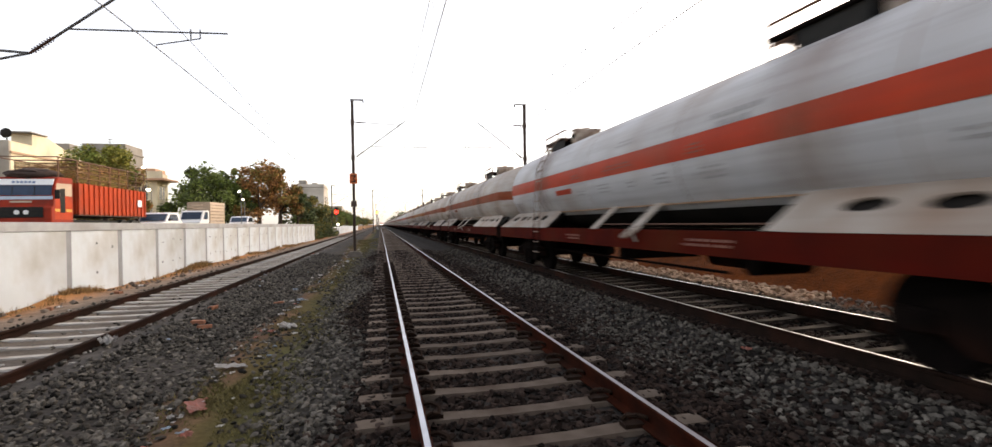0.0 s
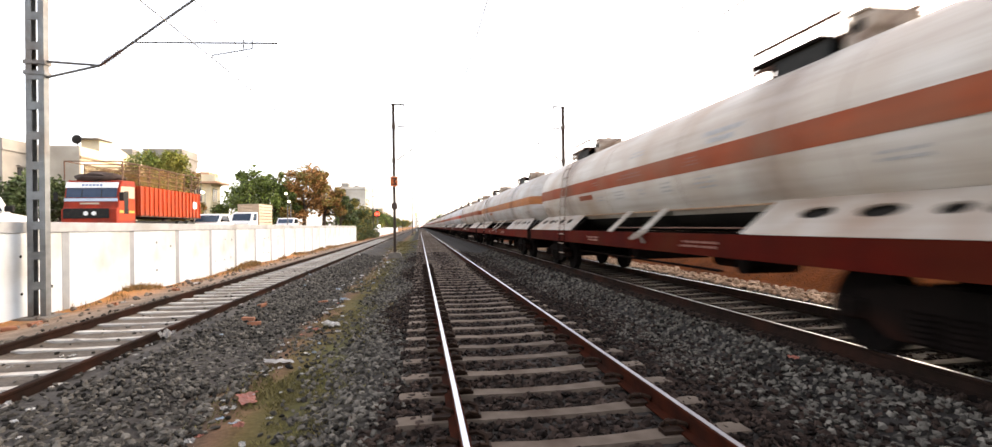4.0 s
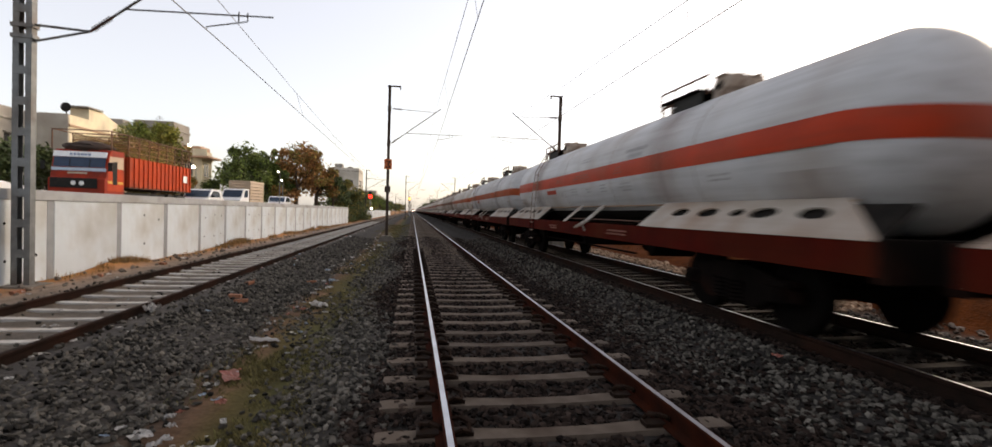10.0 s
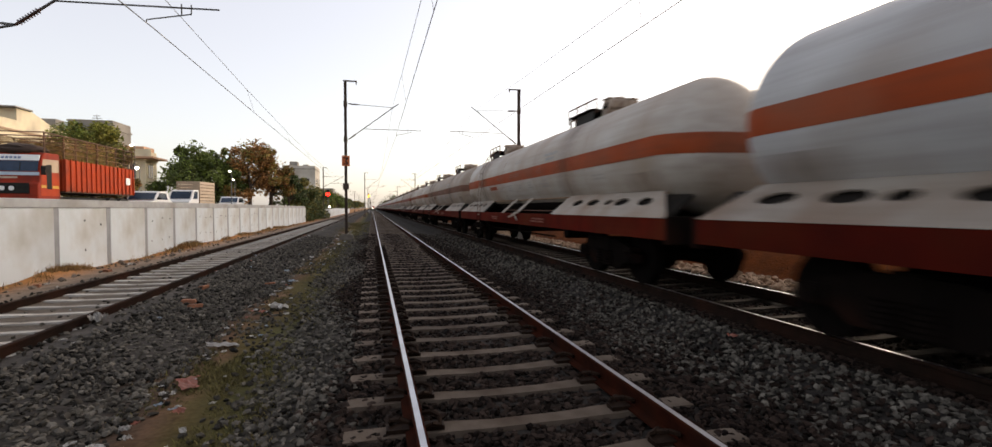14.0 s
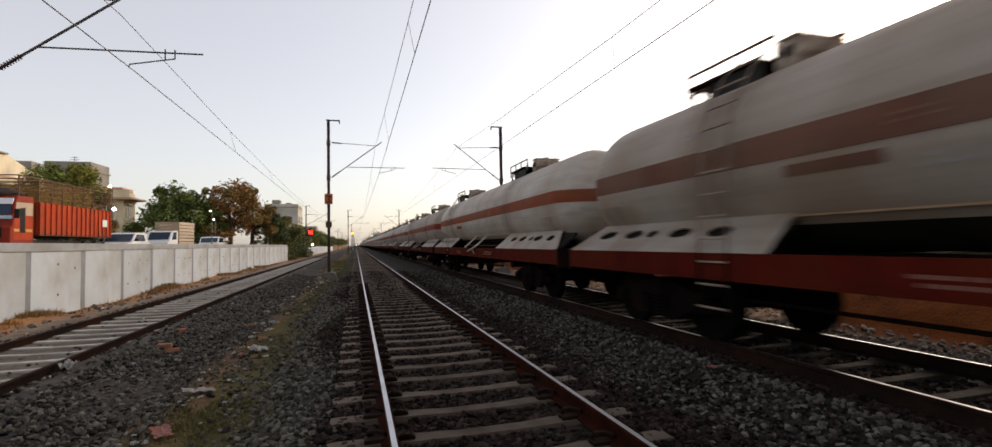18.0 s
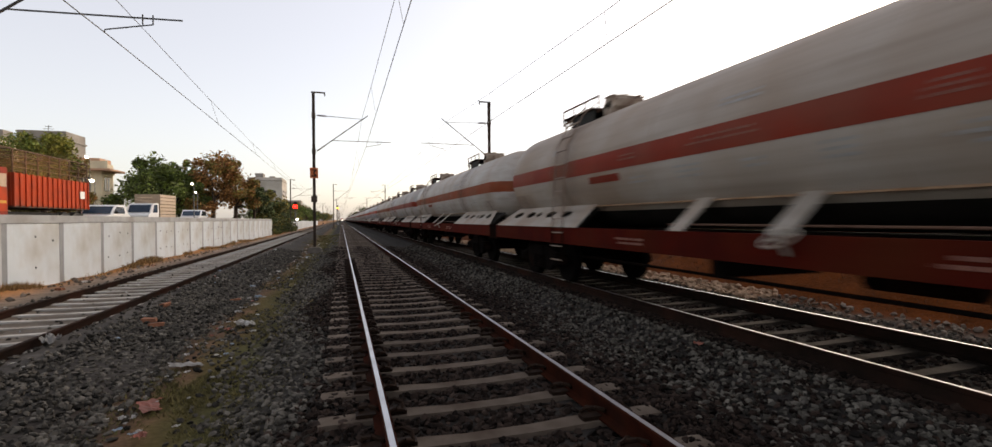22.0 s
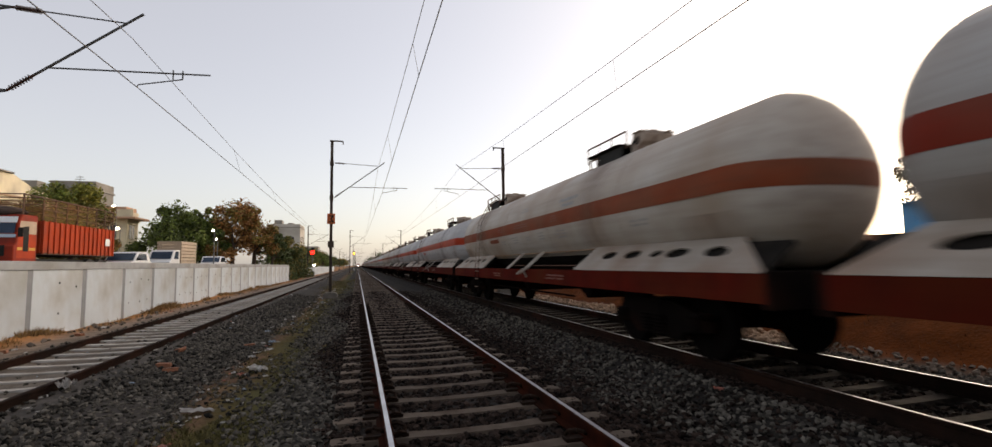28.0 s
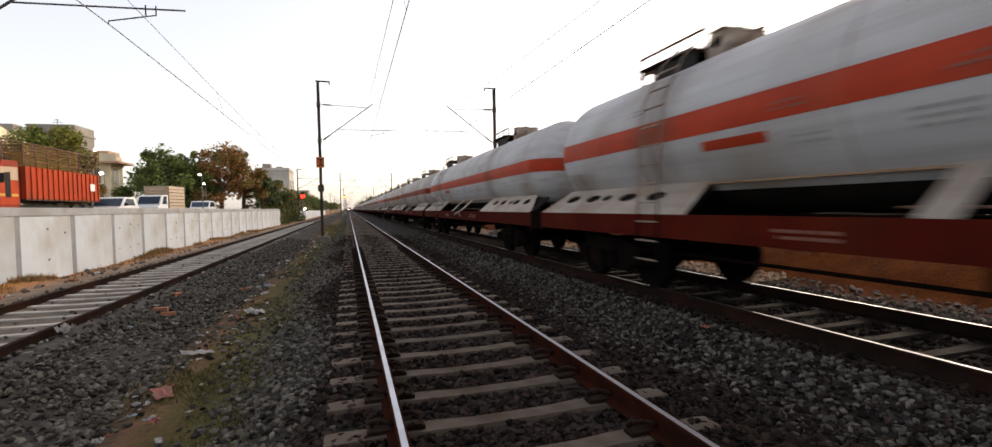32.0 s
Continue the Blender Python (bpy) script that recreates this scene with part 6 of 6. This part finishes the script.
def build_locomotive():
    """A far engine waiting down the line, its headlamp lit."""
    l = empty("locomotive", (0.0, 640.0, 0.0))
    tagged(l, "far electric locomotive facing the camera with its headlamp lit", "locomotive")
    bm = B()
    box(bm, -1.5, 1.5, 0, 18, 1.0, 3.7, 0.2)
    body = part("body", bm, "truck_red", l)
    for s in (-0.6, 0.6):
        bm = B()
        box(bm, s - 0.45, s + 0.45, -0.04, 0.02, 2.5, 3.2)
        part("cab_window", bm, "glass", body)
    for s in (-0.35, 0.35):
        bm = B()
        tube(bm, (s, -0.08, 1.5), (s, -0.02, 1.5), 0.30, 12)
        part("headlamp", bm, "lamp_white", body)
    bm = B()
    box(bm, -1.2, 1.2, 1.0, 17.0, 0.0, 1.0)
    part("bogie", bm, "bogie", l)


build_locomotive()


# ---- ballast stones, grass and litter ----
def stone_shapes(rng):
    """A few rough, angular stones of unit size."""
    out = []
    for k in range(10):
        bm = B()
        bmesh.ops.create_icosphere(bm, subdivisions=1, radius=1.0)
        cut = [Vector((rng.gauss(0, 1), rng.gauss(0, 1), rng.gauss(0, 1))).normalized() for _ in range(5)]
        for v in bm.verts:
            for c in cut:
                d = v.co.dot(c)
                if d > 0.48:
                    v.co -= c * (d - 0.48)
            v.co *= rng.uniform(0.8, 1.25)
        bm.verts.index_update()
        out.append((np.array([v.co[:] for v in bm.verts]), np.array([[v.index for v in f.verts] for f in bm.faces])))
        bm.free()
    return out


def scatter_stones(name, label, mat, places, seed):
    """places: rows of x, y, z, size. One joined object."""
    rng = np.random.default_rng(seed)
    shapes = stone_shapes(random.Random(seed))
    V, F, base = [], [], 0
    pick = rng.integers(0, len(shapes), len(places))
    for s, (sv, sf) in enumerate(shapes):
        p = places[pick == s]
        n = len(p)
        if not n:
            continue
        a, b = rng.uniform(0, 6.283, n), rng.uniform(-0.7, 0.7, n)
        ca, sa, cb, sb = np.cos(a), np.sin(a), np.cos(b), np.sin(b)
        sc = p[:, 3:4] * rng.uniform(0.7, 1.3, (n, 3)) * np.array([1.0, 1.0, 0.75])
        v = sv[None] * sc[:, None]
        x, y, z = v[..., 0], v[..., 1], v[..., 2]
        y, z = y * cb[:, None] - z * sb[:, None], y * sb[:, None] + z * cb[:, None]
        x, y = x * ca[:, None] - y * sa[:, None], x * sa[:, None] + y * ca[:, None]
        v = np.stack([x, y, z], -1) + p[:, None, :3]
        V.append(v.reshape(-1, 3))
        F.append((sf[None] + (base + np.arange(n) * len(sv))[:, None, None]).reshape(-1, 3))
        base += n * len(sv)
    V, F = np.concatenate(V), np.concatenate(F)
    me = bpy.data.meshes.new(name)
    me.vertices.add(len(V))
    me.vertices.foreach_set("co", V.astype(np.float32).ravel())
    me.loops.add(len(F) * 3)
    me.loops.foreach_set("vertex_index", F.astype(np.int32).ravel())
    me.polygons.add(len(F))
    me.polygons.foreach_set("loop_start", np.arange(0, len(F) * 3, 3, dtype=np.int32))
    me.update(calc_edges=True)
    me.shade_flat()
    me.materials.append(M[mat])
    return tagged(new(name, me), label, "ballast", kind="stuff")


def bed(rng, n, x0, x1, y0, y1, lo, hi, thin=None):
    x, y = rng.uniform(x0, x1, n), y0 + (y1 - y0) * rng.random(n) ** 1.35
    keep = np.ones(n, bool)
    if thin is not None:
        keep = rng.random(n) < thin(x, y)
    x, y = x[keep], y[keep]
    size = rng.uniform(lo, hi, len(x))
    z = np.array([ground_height(v) for v in x]) + size * 0.35 + np.where((np.abs(x) > 1.02) & (np.abs(x) < 1.45), 0.02, 0.0) 
    return np.stack([x, y, z, size], -1)


g = np.random.default_rng(3)


def thinning(x, y):
    """Few stones on the trodden path and under the grass, none on the sleepers' tops."""
    path = np.exp(-((x + 3.05 + 0.12 * np.sin(y * 0.9)) / 0.27) ** 2) + 0.9 * np.exp(-((x + 2.55) / 0.36) ** 2)
    on = (np.abs(x) < 1.4) & (np.abs((y - 2.39 + 0.3075) % 0.615 - 0.3075) < 0.098)
    on |= (np.abs(x - 4.72) < 0.95) & (np.abs((y - 1.1 + 0.315) % 0.63 - 0.315) < 0.10)
    near_rail = (np.abs(np.abs(x) - 0.873) < 0.085) | (np.abs(np.abs(x - 4.72) - 0.873) < 0.085)
    ends = on & (np.abs(x) > 1.02) & (np.abs(x) < 1.4)
    return np.where(ends, 0.5, np.where(on | near_rail, 0.0, np.clip(1 - 0.84 * path, 0, 1)))


stones = np.concatenate([bed(g, 9000, -4.7, 3.7, -6.0, 2.2, 0.022, 0.046, thinning), bed(g, 4000, 3.4, 8.0, -6.0, 1.0, 0.028, 0.05, thinning), bed(g, 2500, -7.5, -4.6, -6.0, 5.0, 0.02, 0.045, lambda x, y: np.where(np.abs(x + 6.07) < 1.0, 0.0, 0.6)),
                         bed(g, 34000, -4.7, 3.7, 2.2, 13, 0.022, 0.046, thinning), bed(g, 24000, -4.8, 4.0, 12, 32, 0.03, 0.055, thinning), bed(g, 13000, 3.4, 8.0, 1.0, 20, 0.028, 0.05, thinning),
                         bed(g, 5000, -7.5, -4.6, 5.0, 22, 0.02, 0.045, lambda x, y: np.where(np.abs(np.abs(x + 6.07) - 0.873) < 0.09, 0.0, np.where(np.abs(x + 6.07) < 0.8, 0.06, 0.5)))])
edge = 1.62 + 0.25 * np.sin(stones[:, 1] * 0.8) + g.normal(0, 0.12, len(stones))
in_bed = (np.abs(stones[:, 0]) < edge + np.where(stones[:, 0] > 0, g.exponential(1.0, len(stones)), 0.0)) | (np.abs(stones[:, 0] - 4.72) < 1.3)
single = np.zeros(len(stones), bool)
near = np.flatnonzero((np.abs(stones[:, 0] + 0.4) < 2.6) & (stones[:, 1] > 2.3))
single[near[np.argsort(stones[near, 1])[:300]]] = True
scatter_stones("ballast", "loose grey crushed stone ballast on the shoulders", "stone", stones[~in_bed & ~single], 8)
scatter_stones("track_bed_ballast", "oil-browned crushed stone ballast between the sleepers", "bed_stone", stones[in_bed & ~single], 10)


def single_stones(places):
    """The nearest stones, each one a piece of the ground."""
    rng = random.Random(4)
    shapes = [mesh_of("stone", [tuple(v) for v in sv], [tuple(f) for f in sf.tolist()], ["loose_stone"]) for sv, sf in stone_shapes(random.Random(8))]
    ground = bpy.data.objects["ground"]
    for x, y, z, size in places.tolist():
        ob = new("stone", rng.choice(shapes))
        ob.parent = ground
        ob.matrix_basis = pose(x, y, z, rng.uniform(-40, 40), rng.uniform(-40, 40), rng.uniform(0, 360)) @ Matrix.Diagonal((size * rng.uniform(0.7, 1.3), size * rng.uniform(0.7, 1.3), size * 0.75, 1))


single_stones(stones[single])
scatter_stones("rubble", "pale broken rubble along the foot of the orange bank", "rubble",
               np.concatenate([bed(g, 260, 7.7, 8.5, 3, 9.5, 0.02, 0.08), bed(g, 260, -9.1, -8.0, 6, 45, 0.03, 0.09)]), 9)
scatter_stones("rubble", "pale tan earth and rubble ridge beyond the running line", "pale_rubble", bed(g, 1500, 7.75, 8.55, 9.0, 40, 0.04, 0.12), 12)


def build_grass(name, label, mat, count, seed, place, low, high, bare=0.25):
    rng = random.Random(seed)
    verts, faces = [], []
    for k in range(count):
        x, y = place(rng)
        if noise.noise((x * 1.3, y * 0.6, 3.0)) + 0.5 * noise.noise((x * 4, y * 3, 1.0)) < rng.uniform(bare - 0.35, bare):
            continue
        z, h = ground_height(x) + mound(x, y) - 0.02, rng.uniform(low, high)
        a, lean = rng.uniform(0, 6.28), rng.uniform(-0.06, 0.06)
        w = rng.uniform(0.004, 0.009) * (1 + abs(y) * 0.06)
        i = len(verts)
        verts += [(x - w * math.cos(a), y - w * math.sin(a), z), (x + w * math.cos(a), y + w * math.sin(a), z), (x + lean, y + rng.uniform(-0.05, 0.05), z + h)]
        faces.append((i, i + 1, i + 2))
    tagged(new(name, mesh_of(name, verts, faces, [mat])), label, "grass", kind="stuff")


def path_place(rng):
    y = 3.0 + 60 * rng.random() ** 2.0 if rng.random() < 0.85 else rng.uniform(-6, 3)
    return rng.gauss(-2.52, 0.31 + 0.007 * y) + 0.08 * math.sin(y * 0.7), y


def wall_foot(rng):
    if rng.random() < 0.7:
        c, w = rng.choice(((15.4, 1.0), (24.9, 1.3), (33.5, 2.0), (44.0, 3.0)))
        return rng.gauss(-9.1, 0.12), rng.gauss(c, w)
    return rng.gauss(-9.0, 0.2), rng.uniform(8, 60)


build_grass("grass", "short patchy olive-green grass along the trodden path", "grass", 130000, 21, path_place, 0.02, 0.065, 0.1)
build_grass("dry_weeds", "dry orange-brown weeds along the foot of the wall", "dry_weed", 10000, 22, wall_foot, 0.04, 0.20)
build_grass("dry_weeds", "dry brown weeds on the earth bank beyond the train", "bank_weed", 9000, 23, lambda r: (r.gauss(8.6, 0.6), 4 + 50 * r.random() ** 1.6), 0.03, 0.12)


def scrap(name, label, mat, x, y, sx, sy, seed, dz=0.02, crumple=0.35):
    """A crumpled sheet: a small grid bent at random."""
    rng = random.Random(seed)
    n = 6
    bm = B()
    grid = [[bm.verts.new(((i / n - 0.5) * sx * rng.uniform(0.85, 1.15), (j / n - 0.5) * sy * rng.uniform(0.85, 1.15), rng.uniform(0, crumple) * min(sx, sy))) for j in range(n + 1)] for i in range(n + 1)]
    for i in range(n):
        for j in range(n):
            bm.faces.new((grid[i][j], grid[i + 1][j], grid[i + 1][j + 1], grid[i][j + 1]))
    bmesh.ops.solidify(bm, geom=bm.faces[:], thickness=0.004)
    ob = part(name, bm, mat)
    ob.matrix_basis = pose(x, y, ground_height(x) + dz, rng.uniform(-8, 8), rng.uniform(-8, 8), rng.uniform(0, 360))
    return tagged(ob, label, "litter", "litter along the tracks")


scrap("flat_wrapper", "flat faded pinkish wrapper lying on the path", "paper_red", -2.97, 5.56, 0.34, 0.16, 1, 0.03, 0.12)
scrap("paper_scrap", "pale torn paper on the dusty path", "paper", -3.04, 7.0, 0.34, 0.16, 2, 0.03, 0.2)
scrap("plastic_bag", "crumpled white plastic bag beside the path", "paper", -2.77, 9.3, 0.30, 0.20, 3, 0.03, 0.5)
scrap("plastic_bag", "crumpled white plastic bag near the siding", "paper", -5.0, 8.3, 0.20, 0.18, 4, 0.04, 0.6)
scrap("rag", "small red rag on the grey ballast", "paper_red", 3.07, 5.14, 0.10, 0.08, 5, 0.08, 0.4)
rr = random.Random(9)
for i in range(310):
    y = 3.8 + 36 * rr.random() ** 1.4
    kind = rr.random()
    x = rr.gauss(-2.98, 0.28) if kind < 0.62 else rr.gauss(-4.75, 0.25) if kind < 0.76 else rr.gauss(-6.1, 0.5) if kind < 0.9 else rr.gauss(-8.2, 0.3)
    if -5.35 < x < -5.05 or -7.1 < x < -6.8:
        x -= 0.3
    s = rr.uniform(0.025, 0.07) if i % 5 else rr.uniform(0.07, 0.14)
    scrap("paper_scrap", "small dirty scrap of paper or plastic litter", rr.choice(["paper", "paper", "paper", "paper", "paper", "paper", "paper_red", "paper_blue"]), x, y, s, s * rr.uniform(0.5, 1.0), 100 + i, 0.04, 0.45)


def brick_piece(x, y, turn, seed):
    rng = random.Random(seed)
    bm = B()
    box(bm, -0.11, 0.11, -0.052, 0.052, 0.0, 0.07, 0.01)
    for v in bm.verts:
        v.co += Vector((rng.uniform(-1, 1), rng.uniform(-1, 1), rng.uniform(-0.6, 0.6))) * 0.01
    ob = part("brick", bm, "brick")
    ob.matrix_basis = pose(x, y, ground_height(x), rng.uniform(-6, 6), rng.uniform(-6, 6), turn)
    tagged(ob, "broken orange brick lying in the ballast", "brick", "loose bricks")


for i, (x, y) in enumerate(((-4.35, 9.9), (-4.15, 9.6), (-4.55, 11.4), (-8.3, 13.0), (-8.1, 15.5), (-3.5, 12.6), (-8.5, 10.2), (-8.35, 10.6))):
    brick_piece(x, y, 37 * i, i)


motions()
